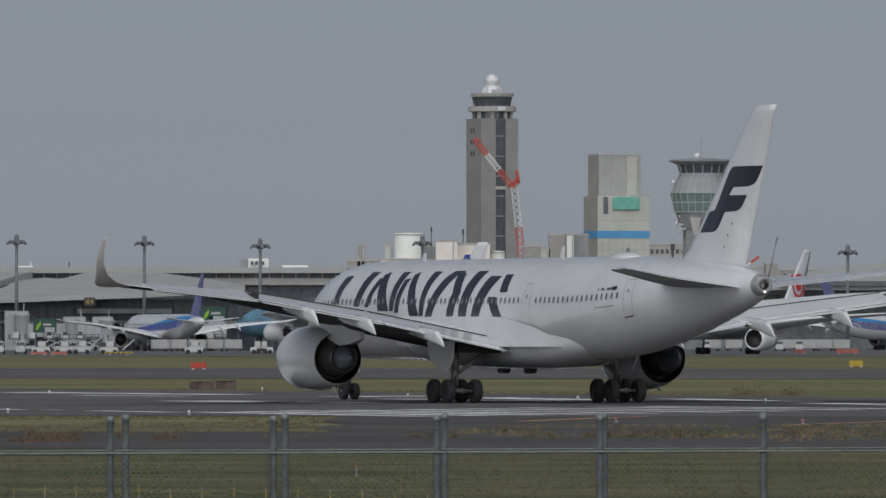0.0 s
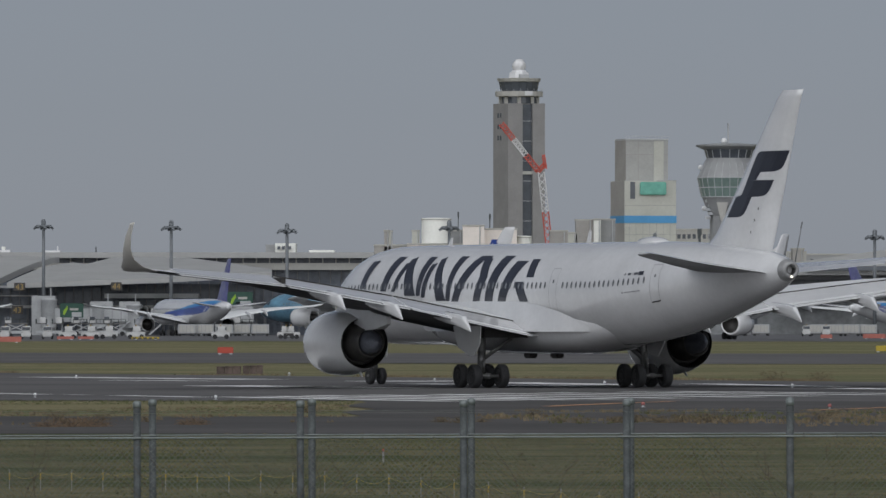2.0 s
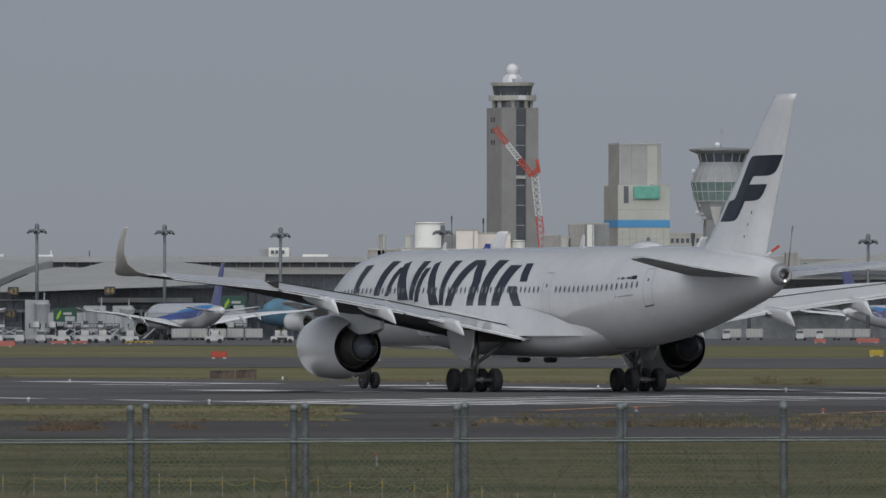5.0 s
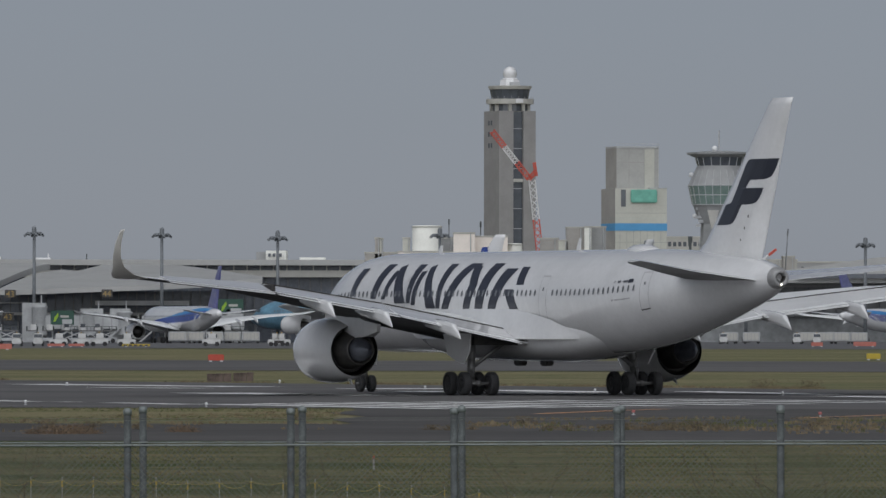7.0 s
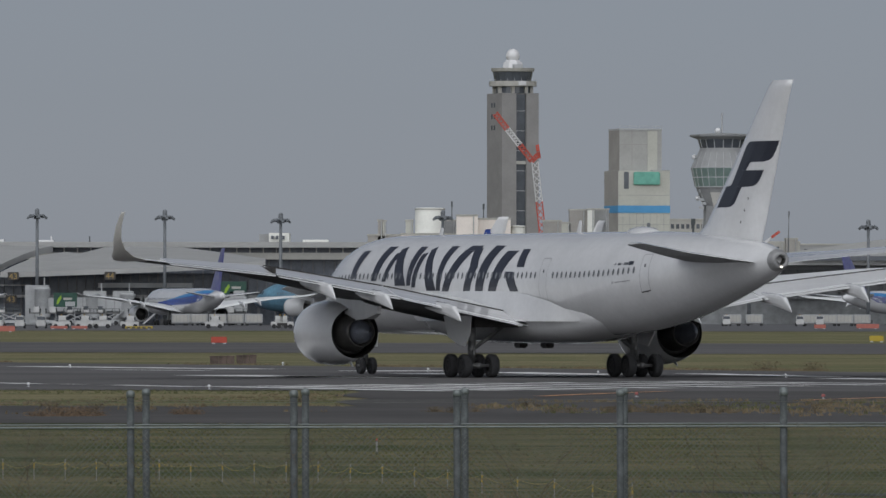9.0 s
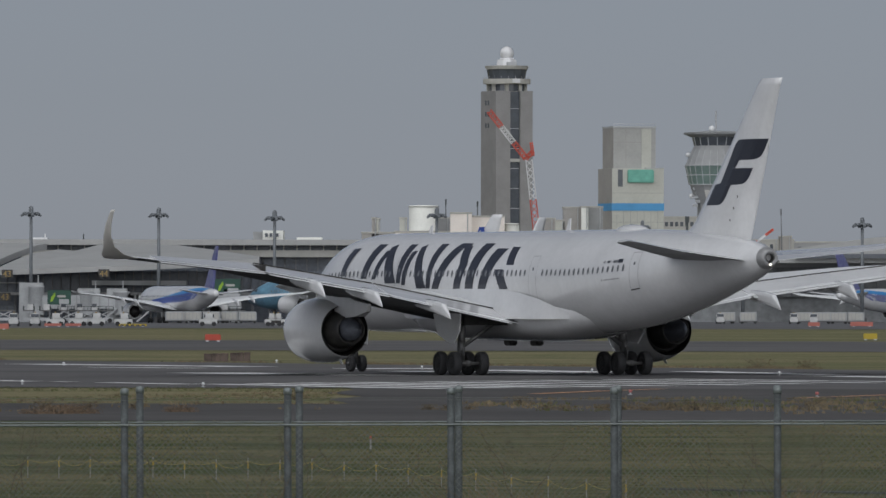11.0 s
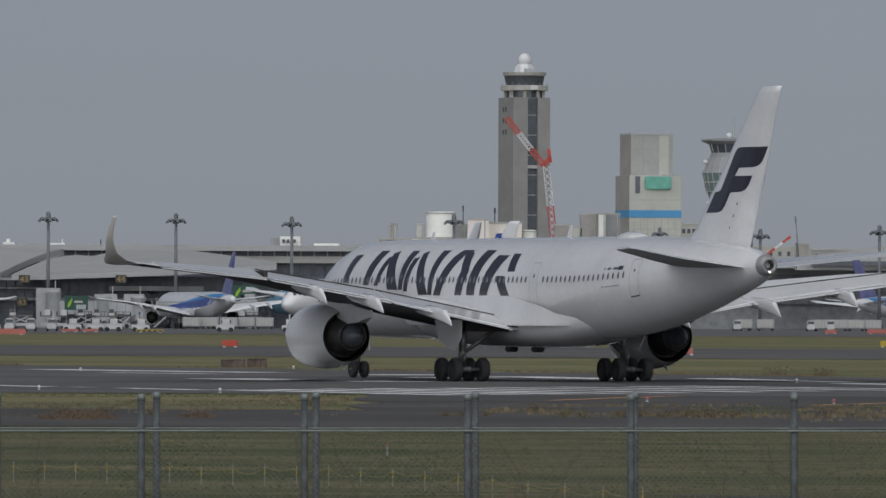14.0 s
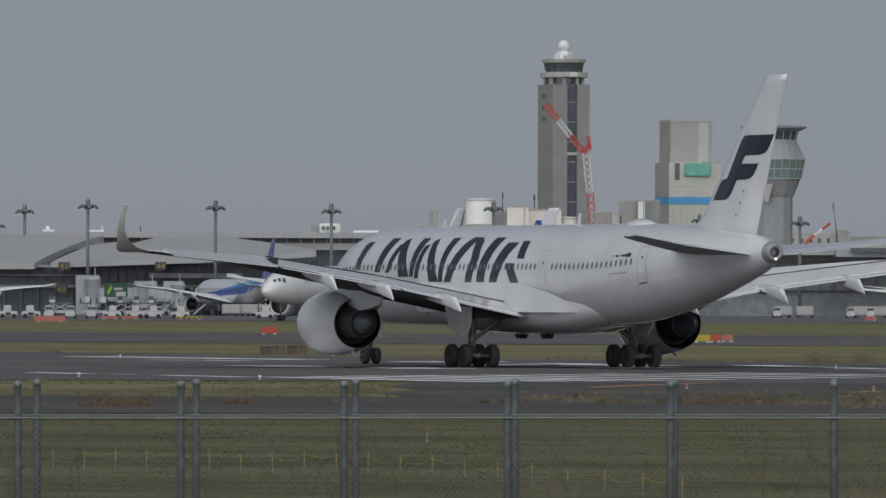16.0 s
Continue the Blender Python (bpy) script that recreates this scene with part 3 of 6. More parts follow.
    for u in (0, 0.08, 0.25, 0.5, 0.75, 0.92, 1):
        h = 0.42 * math.sin(math.pi * min(1, max(0, u))) ** 0.5 + 0.01
        dome.append([Vector((-11.1 - 3.4 * u, 0.75 * math.cos(t) * (0.3 + 0.7 * math.sin(math.pi * u) ** 0.5), 8.42 + h * max(0.0, math.sin(t)) * 1.0 - 0.2 * (math.sin(t) < 0))) for t in [2 * math.pi * i / 16 for i in range(16)]])
    part("aerial_radome", rings(dome), WHITE, root, "white satellite radome on the crown", True)
    for x, h in ((-3.6, 0.75), (17, 0.5)):
        part("blade_aerial", prism([(x + 0.25, 8.5), (x - 0.35, 8.5), (x - 0.45, 8.5 + h), (x - 0.2, 8.5 + h)], -0.03, 0.03), WHITE, root)
    for x in (4.8, 0.9):
        part("belly_blister", box(x - 0.5, x + 0.5, -0.25, 0.25, 1.72, 2.1, bevel=0.08), DARKMETAL, root, "dark belly light housing")
    # rudder hinge line, hinge fairings
    for xx, zz in ((-27.78, 10.29), (-27.33, 9.63), (-26.88, 8.96)):
        part("rudder_hinge", box(xx - 0.04, xx + 0.04, 0.1, fin_y(xx, zz) + 0.02, zz - 0.07, zz + 0.07), DARKMETAL, root, "tiny dark hinge fairing")
    # main landing gear
    for side in (1, -1):
        gy = side * 5.3
        leg = part("main_gear_leg", tube((0, gy, 0.85), (0.2, gy - side * 0.15, 4.0), 0.24, 14), STEEL, root, "thick grey main gear leg", True)
        tw = tube((0.0, gy, 1.1), (-0.1, gy, 2.1), 0.16, 10)
        tube((0.0, gy, 1.6), (-0.3, gy - side * 2.3, 3.3), 0.12, 10, tw)
        tube((0.0, gy, 1.5), (1.9, gy - side * 0.6, 3.5), 0.10, 10, tw)
        tube((-0.35, gy, 1.0), (-0.45, gy, 1.7), 0.08, 8, tw)
        part("side_stay", tw, STEEL, leg, "", True)
        part("bogie_beam", tube((-1.2, gy, 0.7), (1.2, gy, 0.7), 0.17, 12), STEEL, leg, "", True)
        for ax in (-1.02, 1.02):
            part("axle", tube((ax, gy - 1.0, 0.7), (ax, gy + 1.0, 0.7), 0.10, 10), STEEL, leg, "", True)
        part("gear_door", prism([(2.7, 3.9), (-1.5, 3.9), (-1.35, 2.6), (-0.5, 1.85), (0.4, 1.95), (1.9, 2.4)], gy + side * 0.62, gy + side * 0.70), WHITE, root, "white landing gear door")
        part("gear_bay", box(-1.2, 1.8, min(side * 2.4, side * 5.6), max(side * 2.4, side * 5.6), 2.95, 3.5), DARKMETAL, root, "dark landing gear bay")
        for ax in (-1.02, 1.02):
            for dy in (-0.87, 0.87):
                wheel(root, ax, gy + dy, 0.70, 0.52)
    # nose gear
    leg = part("nose_gear_leg", tube((28.66, 0, 0.5), (28.9, 0, 3.2), 0.15, 12), STEEL, root, "grey nose gear leg", True)
    part("nose_axle", tube((28.66, -0.6, 0.525), (28.66, 0.6, 0.525), 0.08, 10), STEEL, leg, "", True)
    part("drag_stay", tube((28.6, 0, 1.6), (30.6, 0, 3.2), 0.09, 8), STEEL, leg, "", True)
    for s in (-1, 1):
        part("nose_gear_door", prism([(30.6, 2.8), (28.2, 2.8), (28.4, 1.7), (30.4, 1.8)], s * 0.62 - 0.03, s * 0.62 + 0.03), WHITE, root, "white nose gear door")
        wheel(root, 28.66, s * 0.37, 0.525, 0.36, "nose_wheel")
    return root


# leading and trailing outline of the fin emblem, as x and height
EMBLEM = [
    [(-28.13, 13.51), (-27.75, 13.45), (-27.46, 13.25), (-27.18, 12.93), (-26.09, 11.58), (-25.68, 11.1), (-25.45, 11.03), (-24.84, 11.0), (-23.74, 9.82)],
    [(-31.32, 13.51), (-30.93, 13.0), (-30.61, 12.66), (-30.37, 12.5), (-30.01, 12.4), (-29.55, 12.35), (-28.05, 12.34), (-27.52, 11.89), (-29.56, 11.88), (-29.24, 11.5), (-29.02, 11.28),
     (-28.74, 11.09), (-28.37, 10.99), (-27.84, 10.96), (-27.0, 10.95), (-26.35, 10.23), (-26.05, 9.98), (-25.68, 9.85), (-25.14, 9.82)]]
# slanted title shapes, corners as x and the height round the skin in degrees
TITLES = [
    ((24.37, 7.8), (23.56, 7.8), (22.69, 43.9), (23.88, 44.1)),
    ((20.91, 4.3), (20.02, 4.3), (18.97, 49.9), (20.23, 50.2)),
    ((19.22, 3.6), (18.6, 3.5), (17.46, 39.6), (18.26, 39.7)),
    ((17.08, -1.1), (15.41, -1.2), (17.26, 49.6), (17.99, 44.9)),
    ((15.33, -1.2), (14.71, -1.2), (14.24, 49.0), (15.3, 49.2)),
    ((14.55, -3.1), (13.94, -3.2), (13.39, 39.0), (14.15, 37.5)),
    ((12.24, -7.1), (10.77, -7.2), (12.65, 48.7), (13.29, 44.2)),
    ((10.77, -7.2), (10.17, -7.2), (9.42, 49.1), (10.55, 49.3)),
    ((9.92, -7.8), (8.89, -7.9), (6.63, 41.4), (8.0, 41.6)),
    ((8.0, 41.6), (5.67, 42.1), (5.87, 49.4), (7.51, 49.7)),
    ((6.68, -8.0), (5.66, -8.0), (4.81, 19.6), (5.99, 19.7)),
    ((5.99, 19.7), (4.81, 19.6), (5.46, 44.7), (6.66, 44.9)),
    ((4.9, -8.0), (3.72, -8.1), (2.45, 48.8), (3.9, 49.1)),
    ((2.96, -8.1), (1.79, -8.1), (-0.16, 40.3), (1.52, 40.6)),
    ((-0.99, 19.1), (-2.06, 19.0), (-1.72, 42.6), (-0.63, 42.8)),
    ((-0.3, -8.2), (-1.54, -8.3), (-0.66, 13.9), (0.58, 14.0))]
airliner = big_airliner()


# ---- fences ----
def fence(dist, x_first, n, pitch, rail_r):
    f = thing("fence", pose(0, dist, -0.028, 0, -0.2, 0), "galvanised steel mesh fence with round posts", "fence", "airfield fences")
    post = None
    for i in range(n):
        x = x_first + i * pitch
        bm = tube((0, 0, 0), (0, 0, 2.95), 0.046, 12)
        lathe([(2.90, 0.043), (2.93, 0.044), (2.96, 0.03), (2.965, 0.002)], 12, "z", (0, 0, 0), bm)
        if post is None:
            post = mesh_of("post", bm, GALV)
        else:
            bm.free()
        ob = new("post", post)
        ob.parent = f
        ob.location = (x, 0, 0)
    x0, x1 = x_first - pitch, x_first + n * pitch
    part("top_rail", tube((x0, -0.05, 2.556), (x1, -0.05, 2.556), rail_r, 8), RAIL, f, "", True)
    tie = mesh_of("tie", lathe([(-0.012, rail_r + 0.001), (-0.008, rail_r + 0.007), (0.008, rail_r + 0.007), (0.012, rail_r + 0.001)], 8, "x"), GALVDARK, False)
    for k in range(int((x1 - x0) / 0.45)):
        ob = new("tie", tie)
        ob.parent = f
        ob.location = (x0 + 0.2 + 0.45 * k + 0.05 * math.sin(7.3 * k), -0.05, 2.556)
    cap = mesh_of("cap", lathe([(2.93, 0.047), (2.932, 0.053), (2.985, 0.053), (3.004, 0.043), (3.014, 0.016), (3.016, 0.001)], 12, "z"), RAIL)
    for i in range(n):
        ob = new("cap", cap)
        ob.parent = f
        ob.location = (x_first + i * pitch, 0, 0)
    part("strand_wire", tube((x0, -0.045, 2.86), (x1, -0.045, 2.86), 0.0022, 4), GALVDARK, f, "", True)
    # chain link: two sets of slanting wires between rail and ground
    vs, fs = [], []
    step, r, z0, z1 = 0.075, 0.0016, 1.0, 2.54
    for sgn in (1, -1):
        x = x0 - 2
        while x < x1 + 2:
            a = Vector((x, 0, z0))
            b = Vector((x + sgn * (z1 - z0), 0.006 * sgn, z1))
            k = len(vs)
            for p in (a, b):
                vs += [p + Vector((-r, 0, -r * sgn * -1)), p + Vector((r, 0, r * sgn * -1)), p + Vector((0, -r * 1.4, 0))]
            fs += [(k, k + 1, k + 4, k + 3), (k + 1, k + 2, k + 5, k + 4), (k + 2, k, k + 3, k + 5)]
            x += step
    me = bpy.data.meshes.new("wire_mesh")
    me.from_pydata([tuple(v) for v in vs], [], fs)
    me.materials.append(GALVDARK)
    wm = new("wire_mesh", me)
    wm.parent = f
    tagged(wm, "fine diamond wire mesh", kind="stuff")
    return f


fence(111.0, -11.81, 13, 2.004, 0.0145)
fence(113.7, -11.708, 13, 2.004, 0.0105)


# ---- distant aircraft ----
BLUE = mat("livery_blue", (0.03, 0.07, 0.30), 0.4, var=0.08, scale=0.4)
FINBLUE = mat("fin_violet_blue", (0.085, 0.09, 0.25), 0.4, var=0.3, scale=0.5, second=(0.22, 0.23, 0.36))
MIDBLUE = mat("livery_light_blue", (0.05, 0.22, 0.48), 0.4, var=0.1, scale=0.4)
TEAL = mat("turquoise_livery", (0.13, 0.27, 0.37), 0.4, var=0.25, scale=0.12, second=(0.08, 0.14, 0.20))
CRIMSON = mat("crimson_paint", (0.55, 0.03, 0.04), 0.4, var=0.08, scale=0.5)


def jet(name, m, label, length, span, radius, height, paint, fin_paint, stripe=None, emblem=None, four=False):
    """A smaller airliner seen far off, nose along +x, origin on the ground under its main gear."""
    root = thing(name, m, label, "airliner", "airliners on the apron")
    kx, ky, kz = length / 65.3, span / 64.7, radius / 3.02
    seg = 28
    fus = part("fuselage", rings([[Vector((x * kx, ry * kz * math.cos(2 * math.pi * i / seg), (zc + rz * math.sin(2 * math.pi * i / seg)) * kz)) for i in range(seg)] for x, zc, rz, ry in FUS]), paint, root, "", True)

    def hull(x, phi, out, side):
        p = skin(x / kx, phi, out / kz, side)
        return Vector((x, p.y * kz, p.z * kz))

    def band(quad, material, nm):
        for side in (1, -1):
            bm = bmesh.new()
            g = []
            (a, b, c, d) = quad
            for j in range(7):
                v = j / 6
                row = []
                for i in range(9):
                    u = i / 8
                    lo = (a[0] + (b[0] - a[0]) * u, a[1] + (b[1] - a[1]) * u)
                    hi = (d[0] + (c[0] - d[0]) * u, d[1] + (c[1] - d[1]) * u)
                    row.append(bm.verts.new(hull((lo[0] + (hi[0] - lo[0]) * v) * kx, radians(lo[1] + (hi[1] - lo[1]) * v), 0.03, side)))
                g.append(row)
            for p, q in zip(g, g[1:]):
                for i in range(8):
                    bm.faces.new((p[i], p[i + 1], q[i + 1], q[i]))
            part(nm, bm, material, fus, "", True)
    if stripe:
        band(((20, -20), (-20, -10), (-26, 35), (14, -2)), stripe[0], "livery_stripe")
        band(((14, -2), (-26, 35), (-27, 70), (6, 6)), stripe[1], "livery_stripe")
    # cockpit panes
    for side in (1, -1):
        for k in range(3):
            bm = bmesh.new()
            a, b = 31.9 - 0.75 * k, 31.35 - 0.75 * k
            bm.faces.new([bm.verts.new(hull(x * kx, radians(p), 0.03, side)) for x, p in ((a, 52 - 12 * k), (b, 46 - 12 * k), (b - 0.25, 64 - 12 * k), (a - 0.25, 70 - 11 * k))])
            part("cockpit_pane", bm, DARKGLASS, fus)
    bm = bmesh.new()
    for i in range(58):
        for side in (1, -1):
            x = (25 - i * 0.78) * kx
            bm.faces.new([bm.verts.new(hull(x + dx, radians(p), 0.035, side)) for dx, p in ((-0.12, 9), (0.12, 9), (0.12, 16), (-0.12, 16))])
    tagged(part("window_row", bm, CABINGLASS, fus), "row of tiny cabin windows", kind="stuff")
    sc = lambda p: (p[0] * kx, p[1] * ky, p[2] * kz)
    for side in (1, -1):
        st = [(sc(a), sc(b), t * kz) for a, b, t in WING] + [((-7.5 * kx, 31.6 * ky, 7.4 * kz), (-10.6 * kx, 31.6 * ky, 7.35 * kz), 0.1)]
        wing = part("wing", surface(st if side > 0 else mirror(st)), WINGGREY, root, "", True)
        for tip, ln, r in (((-8.0, 17.3, 4.55), 5.6, 0.42), ((-7.0, 13.3, 4.0), 5.8, 0.47)):
            part("flap_track_fairing", canoe((tip[0] * kx, tip[1] * ky, tip[2] * kz), ln * kx, r * kz, side), WHITE, wing, "", True)
        for ey0 in ((10.7, 19.0) if four else (10.7,)):
            ey, ez = side * ey0 * ky, 2.62 * kz + (0.9 if ey0 > 15 else 0)
            ex = (7.4 - (ey0 - 10.7) * 0.62) * kx
            n = kz * (0.92 if four else 1.05)
            nac = part("nacelle", lathe([(ex + 2.7 * n, 1.46 * n), (ex + 2.85 * n, 1.6 * n), (ex + 2.4 * n, 1.82 * n), (ex + 1.2 * n, 1.92 * n), (ex - 1.0 * n, 1.8 * n), (ex - 2.5 * n, 1.48 * n), (ex - 2.3 * n, 1.4 * n), (ex - 0.5 * n, 1.4 * n)], 26, "x", (0, ey, ez)), WHITE, root, "", True)
            part("inlet", lathe([(ex + 2.7 * n, 1.46 * n), (ex + 1.2 * n, 1.4 * n), (ex + 1.2 * n, 0.02)], 20, "x", (0, ey, ez)), DARKMETAL, nac, "", True)
            part("core_nozzle", lathe([(ex - 0.5 * n, 1.4 * n), (ex - 0.6 * n, 0.9 * n), (ex - 3.2 * n, 0.62 * n), (ex - 3.3 * n, 0.4 * n), (ex - 4.2 * n, 0.03)], 20, "x", (0, ey, ez)), DARKMETAL, nac, "", True)
            part("pylon", rings([[Vector((x, ey + s * w, z)) for s, z in ((-1, z0), (1, z0), (1, z1), (-1, z1))] for x, z0, z1, w in ((ex + 2 * n, ez + 1.7 * n, ez + 1.9 * n, 0.1), (ex - n, ez + 1.3 * n, ez + 2.3 * n, 0.3), (ex - 4 * n, ez + 1.2 * n, ez + 1.9 * n, 0.2))]), WHITE, nac)
        hs = [((-20.6, 1.6, 6.55), (-28.6, 0.9, 6.6), 0.62), ((-25.3, 5.4, 7.1), (-30.4, 5.4, 7.14), 0.42), ((-29.9, 9.4, 7.62), (-32.4, 9.4, 7.66), 0.2)]
        st = [(sc(a), sc(b), t * kz) for a, b, t in hs]
        part("tailplane", surface(st if side > 0 else mirror(st)), WHITE, root, "", True)
        leg = part("main_gear_leg", tube((0, side * 5.0 * ky, 0.5), (0.2, side * 4.6 * ky, 3.4 * kz), 0.2, 8), STEEL, root, "", True)
        for ax in (-0.7, 0.7):
            for dy in (-0.55, 0.55):
                part("tyre", lathe([(-0.2, 0.3), (-0.2, 0.55), (0, 0.58), (0.2, 0.55), (0.2, 0.3)], 16, "y", (ax, side * 5.0 * ky + dy, 0.58), caps=True), RUBBER, leg, "", True)
    leg = part("nose_gear_leg", tube((28 * kx, 0, 0.4), (28 * kx, 0, 3.2 * kz), 0.13, 8), STEEL, root, "", True)
    for s in (-0.35, 0.35):
        part("tyre", lathe([(-0.15, 0.25), (-0.15, 0.46), (0, 0.48), (0.15, 0.46), (0.15, 0.25)], 16, "y", (28 * kx, s, 0.48), caps=True), RUBBER, leg, "", True)
    zb, zt = 7.6 * kz, height
    fr = [(zb, -19.8, -28.8, 0.8), (zb + 0.12 * (zt - zb), -21.6, -29.3, 0.75), (zb + 0.95 * (zt - zb), -29.6, -32.6, 0.3), (zt, -30.3, -32.8, 0.15)]
    fin = part("fin", rings([[Vector(((le + (te - le) * u) * kx, th * w, z)) for u, w in ((0, 0), (0.05, 0.3), (0.3, 0.5), (0.7, 0.4), (1, 0.03), (1, -0.03), (0.7, -0.4), (0.3, -0.5), (0.05, -0.3))] for z, le, te, th in fr]), fin_paint, root, "", True)
    if emblem:
        for side in (1, -1):
            if emblem[0] == "disc":
                cz = zb + 0.40 * (zt - zb)
                bm = bmesh.new()
                cx = -27.0 * kx
                for r0, r1 in ((1.55, 2.0), (0.0, 0.9)):
                    inner = [bm.verts.new((cx + r0 * math.cos(2 * math.pi * i / 24), side * 0.42, cz + r0 * math.sin(2 * math.pi * i / 24))) for i in range(24)] if r0 else None
                    outer = [bm.verts.new((cx + r1 * math.cos(2 * math.pi * i / 24), side * 0.42, cz + r1 * math.sin(2 * math.pi * i / 24))) for i in range(24)]
                    if inner:
                        for i in range(24):
                            bm.faces.new((inner[i], inner[(i + 1) % 24], outer[(i + 1) % 24], outer[i]))
                    else:
                        bm.faces.new(outer)
                part("fin_emblem", bm, emblem[1], fin, "round red emblem")
            else:
                za, zc = zb + 0.45 * (zt - zb), zb + 0.82 * (zt - zb)
                bm = bmesh.new()
                bm.faces.new([bm.verts.new((x * kx, side * 0.40, z)) for x, z in ((-24.6, za), (-25.6, za), (-27.4, zc - 0.6), (-29.6, za), (-30.6, za), (-28.2, zc), (-27.2, zc))])
                part("fin_emblem", bm, emblem[1], fin, "dark blue angled emblem")
    return root


parked_twin = jet("airliner", pose(-50.40, 1800.0, 1.04, 0, 0, 107.0), "white twin jet with a blue stripe parked nose-in at the terminal", 54.9, 50.0, 2.60, 15.2, WHITE, FINBLUE, (BLUE, MIDBLUE))
edge_twin = jet("airliner", pose(-113.6, 1830.0, 1.04, 0, 0, 104.0), "white twin jet parked beside the dark terminal front", 54.9, 50.0, 2.60, 16.0, WHITE, BLUE, (BLUE, MIDBLUE))
turquoise_jet = jet("airliner", pose(-12.03, 1850.0, 1.04, 0, 0, 140.0), "very large turquoise jet with white engines and a white fin", 67.0, 79.0, 3.20, 22.0, TEAL, WHITE, None, ("bars", BLUE), True)
right_twin = jet("airliner", pose(102.0, 1946.0, 1.04, 0, 0, 52.0), "white twin jet with a blue stripe beside the far pier", 54.9, 50.0, 2.60, 16.0, WHITE, FINBLUE, (FINBLUE, MIDBLUE))
taxi_jet = jet("airliner", pose(40, 1460, 1.0, 0, 0, 214), "white twin jet with a round red fin emblem, taxiing", 56.7, 60.0, 2.9, 17.3, WHITE, WHITE, None, ("disc", CRIMSON))


# ---- control tower ----
def drum(profile, seg=20, bm=None):
    return lathe(profile, seg, "z", (0, 0, 0), bm, True)

tower = thing("control_tower", pose(23.11, 2900.0, 1.0, 0, 0, 22), "tall brown-grey control tower with a white radar dome on top", "control tower")

def build_tower(root, top):
    h = 6.35
    bm = box(-h, h, -h + 1.2, h, 0, top)
    part("shaft", bm, TOWERSTONE, root, "brown-grey clad shaft")
    part("pier", box(-h - 0.01, -h + 5.0, -h, -h + 1.2, 0, top + 0.01), TOWERSTONE, root, "flat brown-grey pier")
    part("pier", box(h - 4.2, h + 0.01, -h, -h + 1.2, 0, top + 0.01), TOWERSTONE, root, "flat brown-grey pier")
    slot = part("glazed_slot", box(-h + 5.0, h - 4.2, -h + 1.0, -h + 1.19, 0, top - 0.3), DARKGLASS, root, "dark recessed glazing between the piers")
    for k in range(11):
        part("slot_floor", box(-h + 5.0, h - 4.2, -h + 0.95, -h + 1.0, 3 + k * 6.4, 3.18 + k * 6.4), PANELGREY, slot)
    part("ledge", box(-h + 5.0, h - 4.2, -h + 0.2, -h + 1.0, 50.00, 50.00 + 1.0), TOWERLIGHT, slot, "pale ledge in the slot")
    for zz in (68.20, 64.58, 60.95):
        for yy in (-0.6, 1.5):
            part("side_window", box(-h - 0.05, -h + 0.02, yy, yy + 1.2, zz, zz + 1.5), DARKGLASS, root)
    part("neck", drum([(top, 5.6), (top + 2.6, 5.6)], 16), DARKGLASS, root, "dark recessed storey")
    for i in range(8):
        a = 2 * math.pi * (i + 0.5) / 8
        part("neck_post", box(5.9 * math.cos(a) - 0.5, 5.9 * math.cos(a) + 0.5, 5.9 * math.sin(a) - 0.5, 5.9 * math.sin(a) + 0.5, top, top + 2.3), TOWERLIGHT, root)
    part("gallery", drum([(top + 2.2, 6.6), (top + 2.3, 7.6), (top + 3.9, 7.65), (top + 3.9, 6.0)], 16), TOWERLIGHT, root, "pale concrete gallery ring")
    part("cab_glazing", drum([(top + 3.9, 5.75), (top + 7.05, 6.35)], 16), DARKGLASS, root, "dark outward-leaning cab windows")
    for i in range(16):
        a = 2 * math.pi * i / 16
        part("mullion", tube((5.78 * math.cos(a), 5.78 * math.sin(a), top + 3.9), (6.38 * math.cos(a), 6.38 * math.sin(a), top + 7.05), 0.09, 5), DARKGLASS, root)
    part("cab_roof", drum([(top + 6.95, 6.3), (top + 7.05, 6.75), (top + 8.1, 7.05), (top + 8.2, 5.0)], 16), TOWERLIGHT, root, "pale roof slab")
    part("equipment_house", drum([(top + 8.2, 3.5), (top + 10.1, 3.2), (top + 10.2, 2.6), (top + 10.7, 2.4)], 8), WHITE, root, "white equipment house")
    bm = bmesh.new()
    bmesh.ops.create_uvsphere(bm, u_segments=24, v_segments=16, radius=2.25, matrix=Matrix.Translation((0, 0, top + 12.2)))
    part("radar_dome", bm, WHITE, root, "round white radar dome", True)
    part("gallery_cabinet", box(-1.2, 1.4, -7.9, -7.3, top + 2.5, top + 3.9), WHITE, root, "white cabinet on the gallery")
    for i in range(20):
        a = 2 * math.pi * i / 20
        part("rail_post", tube((7.4 * math.cos(a), 7.4 * math.sin(a), top + 3.9), (7.4 * math.cos(a), 7.4 * math.sin(a), top + 4.7), 0.05, 4), PANELGREY, root)
    part("roof_box", box(-1.5, 1.6, -4.4, -3.4, top + 8.2, top + 9.3), PANELGREY, root)


build_tower(tower, 72.73)

ramp_tower = thing("ramp_tower", pose(77.97, 2500.0, 1.0), "grey ramp control tower with a flared roof and green glazing", "control tower")

GREENGLASS = mat("green_tinted_glazing", (0.19, 0.26, 0.235), 0.2, var=0.15, scale=0.2)
UPPERGREY = mat("pale_grey_cladding", (0.38, 0.38, 0.365), 0.7, var=0.08, scale=0.2)
STRIPEGREY = mat("ribbed_grey_panel", (0.30, 0.305, 0.305), 0.6, var=0.08, scale=0.3)


